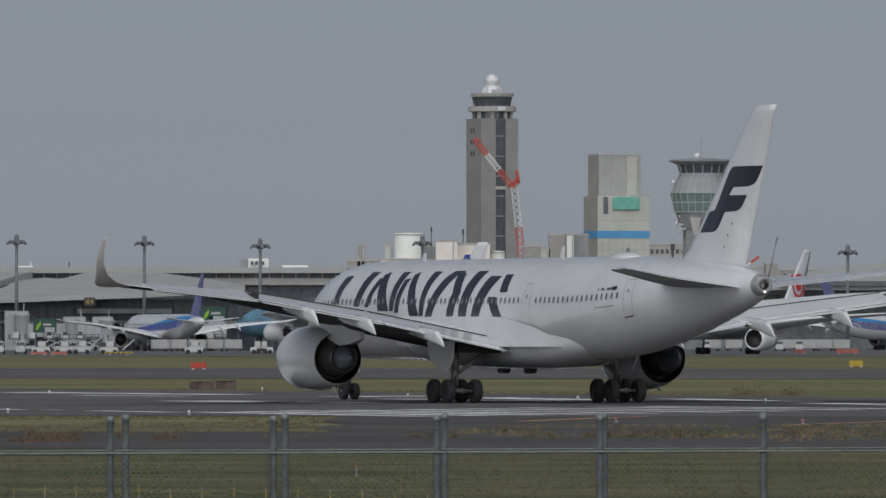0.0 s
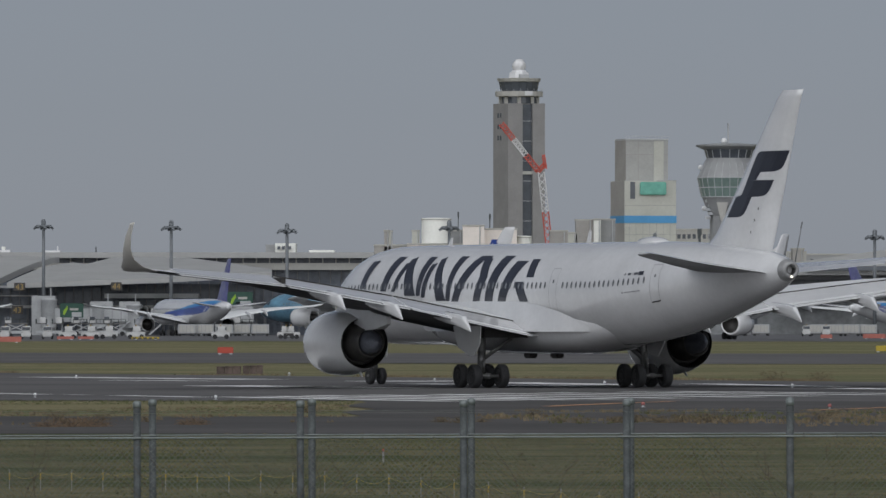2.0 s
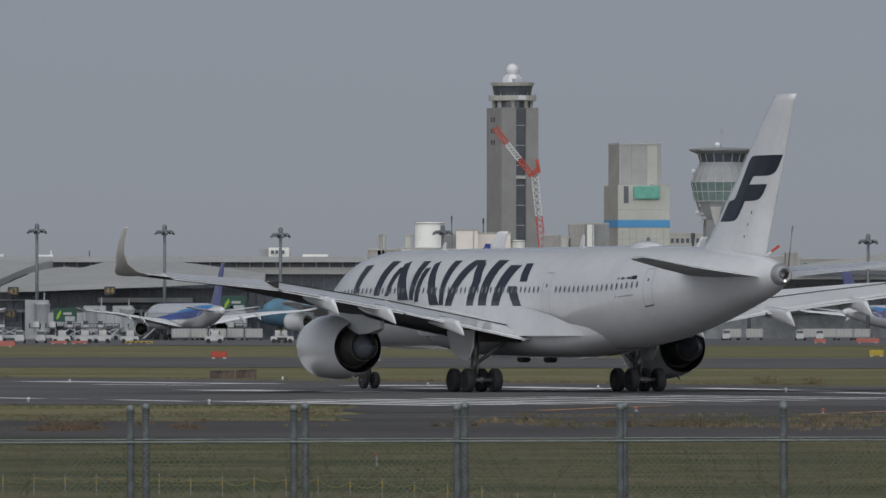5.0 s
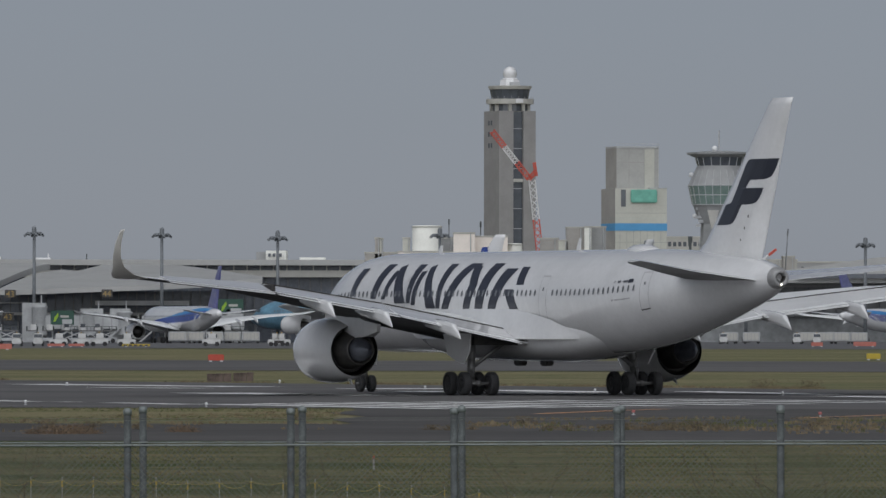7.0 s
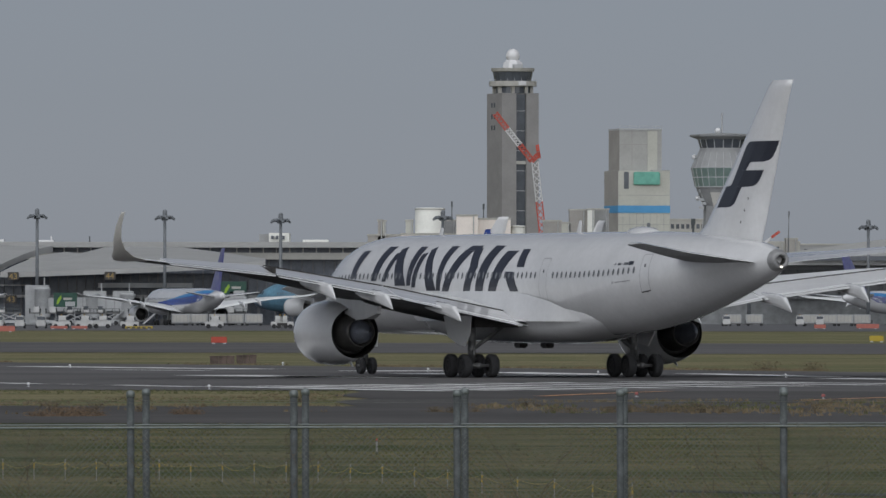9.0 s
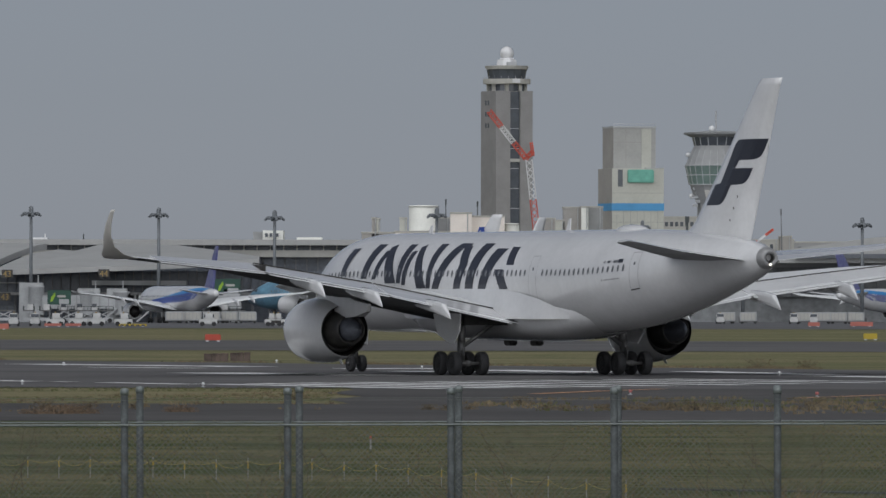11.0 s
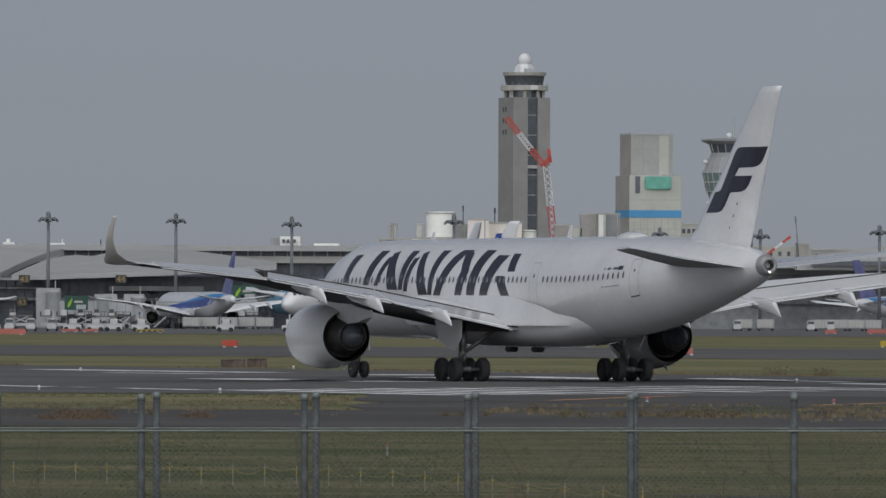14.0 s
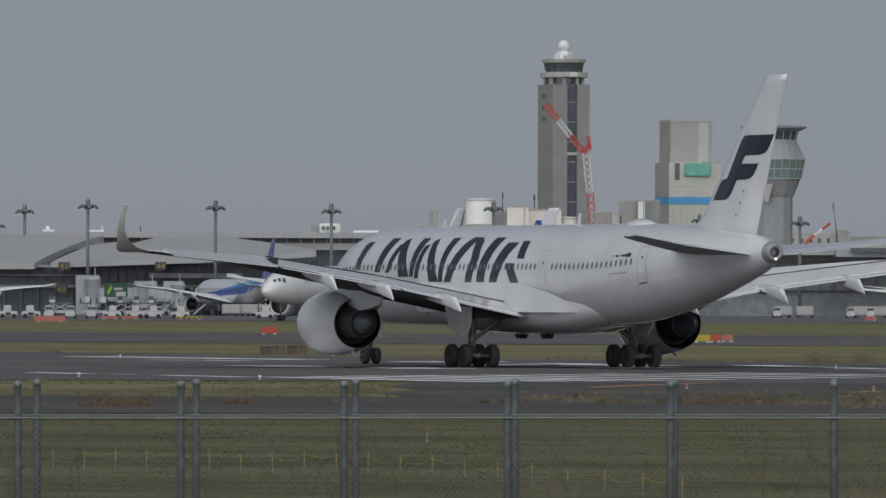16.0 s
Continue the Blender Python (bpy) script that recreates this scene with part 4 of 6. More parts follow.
def build_ramp_tower(root):
    part("stem", drum([(0, 5.3), (32.1, 5.3), (33.2, 5.9), (36.6, 7.2), (37.33, 7.4)], 12), STRIPEGREY, root, "grey concrete stem", False)
    part("glazed_drum", drum([(37.33, 7.6), (38.4, 7.9), (42.64, 8.7)], 24), GREENGLASS, root, "green glazed lower drum")
    part("drum_panel", drum([(42.64, 8.65), (44.8, 7.75), (46.8, 6.8), (48.11, 6.2)], 24), STRIPEGREY, root, "ribbed grey upper drum")
    for i in range(24):
        a = 2 * math.pi * i / 24
        ca, sa = math.cos(a), math.sin(a)
        part("mullion", tube((7.65 * ca, 7.65 * sa, 37.33), (8.75 * ca, 8.75 * sa, 42.64), 0.10, 4), PANELGREY, root)
        part("rib", tube((8.65 * ca, 8.65 * sa, 42.64), (6.8 * ca, 6.8 * sa, 46.8), 0.08, 4), PANELGREY, root)
    for zz in (37.33, 39.98, 42.64):
        part("ring_beam", drum([(zz - 0.12, 7.3), (zz - 0.12, 7.75 + (zz - 37.33) * 0.2), (zz + 0.12, 7.75 + (zz - 37.33) * 0.2), (zz + 0.12, 7.3)], 24), PANELGREY, root)
    part("cab_glazing", drum([(48.11, 6.2), (50.61, 6.8)], 16), DARKGLASS, root, "dark cab windows")
    for i in range(16):
        a = 2 * math.pi * i / 16
        part("cab_mullion", tube((6.2 * math.cos(a), 6.2 * math.sin(a), 48.11), (6.85 * math.cos(a), 6.85 * math.sin(a), 50.61), 0.13, 4), PANELGREY, root)
    part("flared_roof", drum([(50.4, 6.9), (51.3, 9.1), (51.75, 9.2), (51.86 + 0.3, 4.0)], 8), STRIPEGREY, root, "grey flared roof plate")
    part("aerial_mast", tube((-0.2, 0, 51.86), (-0.2, 0, 57.79), 0.22, 6), PANELGREY, root)
    bm = bmesh.new()
    bmesh.ops.create_uvsphere(bm, u_segments=14, v_segments=10, radius=0.85, matrix=Matrix.Translation((-1.4, -1, 51.86 + 1.0)))
    part("small_dome", bm, WHITE, root, "small white dome", True)
    for k, zz in ((0, 45.6), (1, 34.2)):
        part("dish", lathe([(0, 0.1), (0.2, 0.6), (0.35, 0.7)], 12, "y", (-7.9 + 1.0 * k, -1.5, zz), caps=True), WHITE, root, "white dish aerial", True)
    for k in range(5):
        part("stem_box", box(-6.6 + 0.7 * (k % 2), -5.2 + 0.6 * (k % 3), -3.2, -1.6, 31.2 + 1.15 * k, 32.0 + 1.15 * k), PANELGREY, root, "grey aerial housing on the stem")
    part("white_shaft_face", prism([(-3.6, 36.08 - 0.3), (-0.4, 36.08 - 0.3), (-1.6, 31.70 - 1.0), (-2.4, 31.70 - 1.0)], -6.9, -4.0), TOWERLIGHT, root, "pale tapering bracket")


build_ramp_tower(ramp_tower)

block = thing("service_block", pose(58.64, 2700.0, 1.0, 0, 0, 14), "beige and grey windowless tower block with a blue band", "building")

BLUEBAND = mat("blue_band_paint", (0.08, 0.30, 0.56), 0.6, var=0.06, scale=0.2)
TARP = mat("green_tarpaulin", (0.17, 0.46, 0.37), 0.7, var=0.12, scale=0.6, bump=0.1)


def build_block(root):
    h = 7.95
    part("lower_wall", box(-h, h, -h, h, 0, 44.80), BEIGE, root, "beige clad lower storeys")
    # thin darker sheets colour the left flank as the side in shade
    part("shaded_flank", box(-h - 0.06, -h, -h, h, 0, 44.80 - 0.05), OLIVE, root, "flank coloured darker as the shaded side")
    part("upper_wall", box(-7.0, h - 2.0, -6.0, 6.4, 44.80, 57.29), UPPERGREY, root, "grey upper block")
    part("shaded_upper_flank", box(-7.06, -7.0, -6.0, 6.4, 44.80, 57.29 - 0.05), OLIVE, root)
    part("pale_pier", box(1.6, 4.6, -6.12, -6.0, 44.80, 57.29 - 0.6), BEIGE, root, "pale vertical cladding strip")
    part("panel_joint", box(-6.9, h - 2.1, -6.04, -6.0, 52.56, 52.56 + 0.15), OLIVE, root)
    for px in (-3.2, 3.0):
        part("panel_joint", box(px - 0.07, px + 0.07, -6.05, -6.0, 44.80, 57.29 - 0.4), OLIVE, root)
    part("parapet", box(-7.1, h - 1.9, -6.2, 6.6, 57.29 - 0.4, 57.29 + 0.1), PANELGREY, root, "grey parapet")
    for k in range(14):
        part("rail_post", box(-6.95 + k * 1.0, -6.89 + k * 1.0, -6.1, -6.04, 57.39, 58.2), PANELGREY, root)
    part("roof_rail", box(-7.0, h - 2.0, -6.12, -6.05, 58.1, 58.2), PANELGREY, root, "thin roof railing")
    part("blue_band", box(-h - 0.12, h + 0.1, -h - 0.12, h + 0.1, 32.23, 34.42), BLUEBAND, root, "bright blue painted band")
    part("tarpaulin", box(-3.3, 4.8, -h - 0.8, -h - 0.05, 40.58, 44.46, bevel=0.25), TARP, root, "green tarpaulin over a balcony")
    part("wall_slot", box(-6.2, -4.7, -h - 0.05, -h + 0.05, 39.40, 44.46), DARKGLASS, root, "dark vertical louvre")
    part("cornice", box(2.5, h + 0.15, -h - 0.15, h, 44.80, 44.80 + 0.25), PANELGREY, root)
    for k in range(7):
        x = -6.5 + k * 2.1
        part("panel_joint", box(x - 0.05, x + 0.05, -h - 0.03, -h, 0, 32.23 - 0.05), STRIPEGREY, root)
    for zz in (32.23 - 3.5, 34.42 + 3.0):
        part("panel_joint", box(-h, h, -h - 0.03, -h, zz, zz + 0.1), STRIPEGREY, root)


build_block(block)



# ---- lattice crane ----
def lattice(p, q, w, root, bands, w2=None):
    """Lattice boom from p to q in bands of red and white: four chords and zigzag braces."""
    p, q = Vector(p), Vector(q)
    rot = (q - p).to_track_quat("Z", "Y").to_matrix()
    n = bands
    for k in range(n):
        a, b = p.lerp(q, k / n), p.lerp(q, (k + 1) / n)
        bm = bmesh.new()
        cs = [rot @ Vector((sx * w / 2, sy * w / 2, 0)) for sx, sy in ((-1, -1), (1, -1), (1, 1), (-1, 1))]
        for c in cs:
            tube(a + c, b + c, 0.16, 5, bm)
        m = 6
        for j in range(m):
            u, v = a.lerp(b, j / m), a.lerp(b, (j + 1) / m)
            for i in range(4):
                tube(u + cs[i], v + cs[(i + 1) % 4], 0.11, 4, bm)
                tube(u + cs[(i + 1) % 4], v + cs[i], 0.11, 4, bm)
        part("boom_section", bm, RED if (k % 2 == 0) else WHITE, root, "red lattice section" if k % 2 == 0 else "white lattice section")


crane = thing("crane", pose(29.56, 2750.0, 1.0), "red and white lattice crane standing before the tower", "crane")
lattice((-1.72, 0, 48.67), (-13.06, 0, 63.11), 1.5, crane, 3)
lattice((4.3, 0, 0), (-0.9, 0, 48.33), 1.9, crane, 4)
lattice((-2.06, 0, 48.33), (0.35, 0, 50.90), 1.2, crane, 1)
lattice((0.4, 0, 49.4), (-0.2, 0, 53.6), 0.7, crane, 1)
part("crane_body", box(0.5, 7.5, -2, 2, 0, 4, bevel=0.3), RED, crane, "red crane cab and counterweight")


far_crane = thing("crane", pose(85.4, 2450.0, 1.0), "thin red and white lattice crane far behind the pier", "crane")
lattice((0, 0, 19.7), (6.4, 0, 24.6), 0.4, far_crane, 3)
lattice((0, 0, 3.5), (0, 0, 19.7), 0.9, far_crane, 3)
part("crane_body", box(-2.5, 2.5, -1.5, 1.5, 0, 3.5, bevel=0.3), RED, far_crane, "red crane cab and counterweight")


# ---- low buildings along the skyline ----
PALEPINK = mat("pale_pinkish_panel", (0.82, 0.75, 0.69), 0.7, var=0.05, scale=0.15)
OFFWHITE = mat("off_white_render", (0.78, 0.78, 0.73), 0.75, var=0.06, scale=0.15)


def skyline_block(x0, x1, dist, depth, h, material, label, windows=0):
    b = thing("building", pose((x0 + x1) / 2, dist, 1.0), label, "building", "low buildings on the skyline")
    w = (x1 - x0) / 2
    part("wall", box(-w, w, 0, depth, 0, h), material, b)
    part("parapet", box(-w - 0.15, w + 0.15, -0.15, depth + 0.15, h, h + 0.5), TOWERLIGHT, b)
    for k in range(windows):
        x = -w + (k + 0.5) * 2 * w / windows
        part("window", box(x - 0.5, x + 0.5, -0.06, 0.02, h - 2.6, h - 1.2), DARKGLASS, b)
    part("flank_pipe", tube((w * 0.6, -0.2, 0), (w * 0.6, -0.2, h), 0.15, 6), PANELGREY, b)
    return b


def tank(x, dist, r, h, label):
    b = thing("storage_tank", pose(x, dist, 1.0), label, "tank")
    part("shell", lathe([(0, r), (h - 0.4, r), (h, r * 0.96), (h + 0.1, 0.05)], 28, "z"), OFFWHITE, b, "", True)
    part("rim", lathe([(h - 0.5, r + 0.02), (h - 0.5, r + 0.18), (h - 0.2, r + 0.18), (h - 0.2, r + 0.02)], 28, "z"), TOWERLIGHT, b)
    return b


skyline_block(-18.04, -16.74, 2600, 15, 28.77, OLIVE, "slim grey-beige stair tower", 0)
skyline_block(-16.69, -15.76, 2600, 15, 28.61, BEIGE, "slim beige stair tower above the roofs", 0)
skyline_block(-10.07, -7.96, 2600, 15, 28.77, BEIGE, "slim beige shaft above the roofs", 0)
skyline_block(-20.96, -10.40, 2600, 15, 24.55, OLIVE, "low grey-brown roof block", 0)
skyline_block(-11.33, 12.30, 2590, 15, 24.79, PALEPINK, "long low pale roof block", 0)
tank(-3.09, 2600, 4.22, 32.61, "large white cylindrical tank")
tank(22.09, 2580, 2.10, 27.30, "small white rooftop tank")
skyline_block(4.50, 10.60, 2570, 15, 29.92, PALEPINK, "pale pinkish panel building", 0)
skyline_block(10.62, 19.96, 2575, 15, 29.00, PALEPINK, "lower pale panel wing", 0)
skyline_block(0.98, 4.57, 2610, 15, 28.88, STRIPEGREY, "grey link block between pale buildings", 0)
skyline_block(29.57, 34.77, 2600, 15, 28.69, OLIVE, "dark grey block beside the tower", 0)
skyline_block(34.77, 37.38, 2600, 15, 28.12, BEIGE, "small pale plant room on a roof", 0)
skyline_block(37.05, 42.25, 2600, 15, 31.86, OLIVE, "grey-brown stepped block beside the tall one", 0)
skyline_block(42.17, 44.12, 2595, 15, 31.97, OFFWHITE, "pale narrow bay between grey blocks", 0)
skyline_block(44.20, 48.42, 2600, 15, 32.02, STRIPEGREY, "grey bay beside the block", 0)
skyline_block(71.05, 83.65, 2800, 15, 31.15, TOWERLIGHT, "pale grey office block with small windows", 8)
skyline_block(86.64, 115.28, 2900, 15, 24.93, TOWERLIGHT, "low grey building far off", 10)
skyline_block(115.28, 166.03, 2900, 15, 24.20, STRIPEGREY, "long low building far off", 14)
skyline_block(109.01, 112.58, 2850, 15, 25.61, OLIVE, "small dark roof structure far off", 0)
skyline_block(-193.09, -134.31, 2850, 15, 23.11, TOWERLIGHT, "pale building behind the roofs", 0)


def mast(x, dist, h, r, label):
    b = thing("aerial_mast", pose(x, dist, 1.0), label, "mast")
    part("pole", tube((0, 0, 0), (0, 0, h), r, 6, None, r * 0.6), GALV, b, "", True)
    part("head", box(-r * 1.1, r * 1.1, -r * 1.1, r * 1.1, h - 1.6, h, bevel=0.05), GALV, b)


CRANEGREY = mat("weathered_crane_grey", (0.20, 0.21, 0.22), 0.6, 0.1, var=0.12, scale=1)
slim_crane = thing("crane", pose(88.4, 2300.0, 1.0), "slim dark crane with a slowly swinging boom far off", "crane")
part("mast", tube((0, 0, 0), (0, 0, 17.2), 0.35, 8, None, 0.25), CRANEGREY, slim_crane, "dark crane mast", True)
part("crane_base", box(-1.6, 1.6, -1.6, 1.6, 0, 1.6, bevel=0.2), CRANEGREY, slim_crane, "dark crane base")
slim_boom = part("boom", tube((0, 0, 0), (0, 0, 11.4), 0.17, 8, None, 0.12), CRANEGREY, slim_crane, "thin dark boom", True)
part("boom_head", box(-0.22, 0.22, -0.22, 0.22, 9.8, 11.5, bevel=0.08), CRANEGREY, slim_boom, "small boom head")
mast(3.31, 2650, 35.08, 0.20, "thin dark aerial mast")
mast(12.59, 2650, 34.42, 0.25, "thin dark aerial mast")
mast(64.26, 2300, 26.52, 0.50, "thin dark aerial mast")
mast(-85.39, 2200, 21.10, 0.12, "thin dark aerial mast")


# ---- apron floodlight masts ----
FLOODGREY = mat("floodlight_mast_grey", (0.165, 0.178, 0.19), 0.6, 0.1, var=0.12, scale=1)


def floodlight(x, dist, h, r=0.36):
    b = thing("floodlight_mast", pose(x, dist, 1.0), "tall grey apron floodlight mast with a crown of lamps", "floodlight", "apron floodlights")
    part("pole", tube((0, 0, 0), (0, 0, h), r * 1.15, 10, None, r * 0.8), FLOODGREY, b, "", True)
    part("crown", lathe([(h - 1.5, 0.4), (h - 1.5, 0.9), (h - 1.3, 0.9), (h - 1.2, 0.5), (h - 0.2, 0.45), (h + 0.1, 0.2)], 12, "z"), FLOODGREY, b)
    part("base", box(-0.9, 0.9, -0.9, 0.9, 0, 1.2, bevel=0.1), CONCRETE, b)
    part("light_ring", lathe([(h - 1.55, 1.5), (h - 1.45, 1.6), (h - 1.4, 1.5)], 16, "z"), FLOODGREY, b)
    for i in range(8):
        a = 2 * math.pi * (i + 0.3) / 8
        c, s = math.cos(a), math.sin(a)
        arm = part("lamp_arm", tube((0.6 * c, 0.6 * s, h - 1.3), (1.55 * c, 1.55 * s, h - 1.5), 0.09, 5), FLOODGREY, b)
        bm = box(-0.42, 0.42, -0.3, 0.3, -0.22, 0.22, bevel=0.06)
        bm.transform(Matrix.Translation((1.75 * c, 1.75 * s, h - 1.75 + 0.25 * (i % 2))) @ Matrix.Rotation(a, 4, "Z") @ Matrix.Rotation(0.6, 4, "Y"))
        part("lamp_head", bm, FLOODGREY, arm)
    return b


floodlight(-83.54, 1872, 24.01)
floodlight(-57.10, 1872, 23.78)
floodlight(-33.11, 1872, 23.19)
floodlight(0.47, 1872, 23.78)
floodlight(89.89, 1900, 22.19)
floodlight(-103.25, 2000, 24.20)
floodlight(66.54, 1950, 21.72)
floodlight(-125.64, 2300, 23.36)
floodlight(52.90, 2300, 25.38)


# ---- passenger terminal ----
TERMGLASS = mat("tinted_terminal_glazing", (0.115, 0.130, 0.160), 0.25, var=0.2, scale=0.12)
DARKFRAME = mat("dark_window_frame", (0.12, 0.125, 0.135), 0.6, var=0.1, scale=0.5)
# pier glazing paled in its colour to stand for haze
PIERGLASS = mat("haze_paled_pier_glazing", (0.25, 0.26, 0.265), 0.4, var=0.3, scale=0.06)
SIGNYELLOW = mat("gate_sign_yellow", (0.34, 0.235, 0.08), 0.6, var=0.1, scale=1)
SIGNDARK = mat("gate_sign_dark", (0.06, 0.055, 0.05), 0.6, var=0.1, scale=1)
BOARDGREEN = mat("board_dark_green", (0.02, 0.07, 0.05), 0.6, var=0.1, scale=0.5)
LEAFGREEN = mat("board_leaf_green", (0.25, 0.42, 0.03), 0.6, var=0.1, scale=0.5)
BRIDGE = mat("jet_bridge_white", (0.39, 0.40, 0.405), 0.6, var=0.12, scale=0.2)


def curved_roof(name_label, front, ridge, y_front, y_back, thick):
    """A gently arched shell roof from its eave to its ridge."""
    bm = bmesh.new()
    n = len(front)
    m = 8
    top, low = [], []
    for j in range(m + 1):
        v = j / m
        s = 1 - (1 - v) ** 1.35
        for rows, dz in ((top, 0.0), (low, -thick)):
            rows.append([bm.verts.new((f[0] + (r[0] - f[0]) * v, y_front + (y_back - y_front) * v, f[1] + (r[1] - f[1]) * s + dz)) for f, r in zip(front, ridge)])
    for rows in (top, low):
        for a, b in zip(rows, rows[1:]):
            for i in range(n - 1):
                bm.faces.new((a[i], a[i + 1], b[i + 1], b[i]))
    for i in range(n - 1):
        bm.faces.new((top[0][i], top[0][i + 1], low[0][i + 1], low[0][i]))
        bm.faces.new((top[-1][i], top[-1][i + 1], low[-1][i + 1], low[-1][i]))
    for j in range(m):
        for i in (0, n - 1):
            bm.faces.new((top[j][i], top[j + 1][i], low[j + 1][i], low[j][i]))
    bmesh.ops.recalc_face_normals(bm, faces=bm.faces)
    return part("roof_shell", bm, ROOFWHITE, TERMINAL, name_label, False)


TERMINAL = thing("terminal", pose(0, 0, 0), "long airport terminal with pale curved roofs and dark glazing", "terminal building")

curved_roof("pale curved metal roof", [(-91.5, 11.95), (-89.0, 11.9), (-84.0, 12.05), (-78.02, 12.29), (-68.62, 12.64), (-59.22, 13.00), (-49.82, 13.47), (-41.59, 13.94), (-36.42, 14.29)], [(-86.0, 16.4), (-82.4, 16.9), (-79.0, 16.5), (-73.88, 17.9), (-70.15, 18.0), (-61.44, 18.0), (-56.47, 17.85), (-47.76, 16.76), (-38.56, 15.39)], 1880, 1990, 1.05)
curved_roof("pale curved metal roof", [(-131.59, 12.22), (-120.96, 11.98), (-110.33, 11.86), (-104.0, 11.8), (-99.70, 11.75), (-95.5, 11.8)], [(-138.90, 17.17), (-127.68, 17.91), (-116.46, 18.29), (-105.24, 18.35), (-95.0, 18.3), (-85.5, 18.2)], 1890, 1995, 1.3)
part("rear_hall", box(-143.43, -16.61, 2060.0, 2120.0, 0.09, 17.08), OLIVE, TERMINAL, "long rear hall")
part("roof_slab", box(-142.73, -16.53, 2050.0, 2130.0, 18.30, 19.58), ROOFWHITE, TERMINAL, "pale flat roof edge")
part("louvre_band", box(-143.08, -17.21, 2055.0, 2120.0, 17.18, 18.34), TERMGLASS, TERMINAL, "dark louvre band under the roof")
for k in range(42):
    part("louvre_post", box(-142.94 + 3.0154 * k, -142.66 + 3.0154 * k, 2053.0, 2054.5, 17.17, 18.32), STRIPEGREY, TERMINAL)
part("pale_spandrel", box(-142.87, -17.19, 2052.0, 2060.0, 15.62, 17.16), TOWERLIGHT, TERMINAL, "pale spandrel")
part("rear_glazing", box(-143.15, -17.22, 2056.0, 2060.0, 10.38, 15.64), TERMGLASS, TERMINAL, "dark upper glazing")
for k in range(50):
    part("rear_mullion", box(-141.79 + 2.5045 * k, -141.62 + 2.5045 * k, 2055.0, 2056.0, 10.37, 15.64), DARKFRAME, TERMINAL)
part("penthouse", box(-41.53, -39.33, 2070.0, 2090.0, 19.73, 21.54), STRIPEGREY, TERMINAL, "roof plant house")
part("penthouse", box(-39.29, -34.64, 2068.0, 2090.0, 19.72, 21.79), OFFWHITE, TERMINAL, "white roof plant house")
part("plant_window", box(-38.76, -38.11, 2067.0, 2067.9, 20.36, 21.13), DARKGLASS, TERMINAL, "")
part("plant_window", box(-37.72, -37.08, 2067.0, 2067.9, 20.36, 21.13), DARKGLASS, TERMINAL, "")
part("plant_window", box(-36.30, -35.66, 2067.0, 2067.9, 20.36, 21.13), DARKGLASS, TERMINAL, "")
part("roof_unit", box(-31.51, -25.70, 2066.0, 2080.0, 19.70, 20.22), OFFWHITE, TERMINAL, "")
part("roof_unit", box(-91.76, -88.28, 2062.0, 2070.0, 19.54, 20.06), WHITE, TERMINAL, "white roof unit")
part("roof_unit_mast", box(-88.92, -88.67, 2062.0, 2063.0, 20.06, 20.96), WHITE, TERMINAL, "")
part("roof_unit", box(-102.33, -99.62, 2062.0, 2070.0, 19.61, 20.19), WHITE, TERMINAL, "white roof unit")
part("roof_unit", box(-101.60, -100.83, 2063.0, 2066.0, 20.20, 20.97), OFFWHITE, TERMINAL, "")
part("front_glazing", box(-132.29, -17.10, 1900.0, 1904.0, 7.04, 11.79), TERMGLASS, TERMINAL, "dark glazed terminal front")
for k in range(60):
    part("mullion", box(-131.65 + 1.8993 * k, -131.50 + 1.8993 * k, 1899.4, 1899.9, 7.04, 11.79), DARKFRAME, TERMINAL)
part("canopy", box(-131.80, -89.21, 1893.0, 1899.0, 10.93, 11.40), STRIPEGREY, TERMINAL, "")
part("canopy", box(-71.58, -51.86, 1890.0, 1899.0, 8.79, 9.74), BRIDGE, TERMINAL, "pale walkway band")
part("canopy", box(-131.94, -85.75, 1895.0, 1899.0, 9.16, 9.40), STRIPEGREY, TERMINAL, "")
part("front_wall", box(-132.36, -17.11, 1901.0, 1904.0, 0.39, 7.04), TERMGLASS, TERMINAL, "shaded lower storey")
for k in range(32):
    part("column", box(-130.96 + 3.5587 * k, -130.49 + 3.5587 * k, 1898.0, 1899.6, 0.39, 7.03), DARKFRAME, TERMINAL)
part("floor_edge", box(-132.04, -17.07, 1896.5, 1898.0, 6.68, 7.27), STRIPEGREY, TERMINAL, "")


def lettering(text, x, y, z, size, material, parent):
    cu = bpy.data.curves.new("number", "FONT")
    cu.body, cu.size, cu.extrude, cu.align_x = text, size, 0.02, "CENTER"
    ob0 = bpy.data.objects.new("number", cu)
    me = bpy.data.meshes.new_from_object(ob0)
    bpy.data.objects.remove(ob0)
    me.materials.append(material)
    ob = new("number", me)
    ob.parent = parent
    ob.matrix_basis = pose(x, y, z, 90, 0, 0)


def gate_sign(x, y, z, text):
    s = thing("gate_sign", pose(x, y, z), "dark gate number sign with yellow digits", "sign", "gate signs")
    part("box", box(-1.15, 1.15, 0, 0.5, -0.85, 0.85, bevel=0.08), SIGNDARK, s)
    lettering(text, 0, -0.03, -0.62, 1.75, SIGNYELLOW, s)
    part("bracket", tube((0, 0.5, 0), (0, 20.0, 0), 0.1, 6), PANELGREY, s)


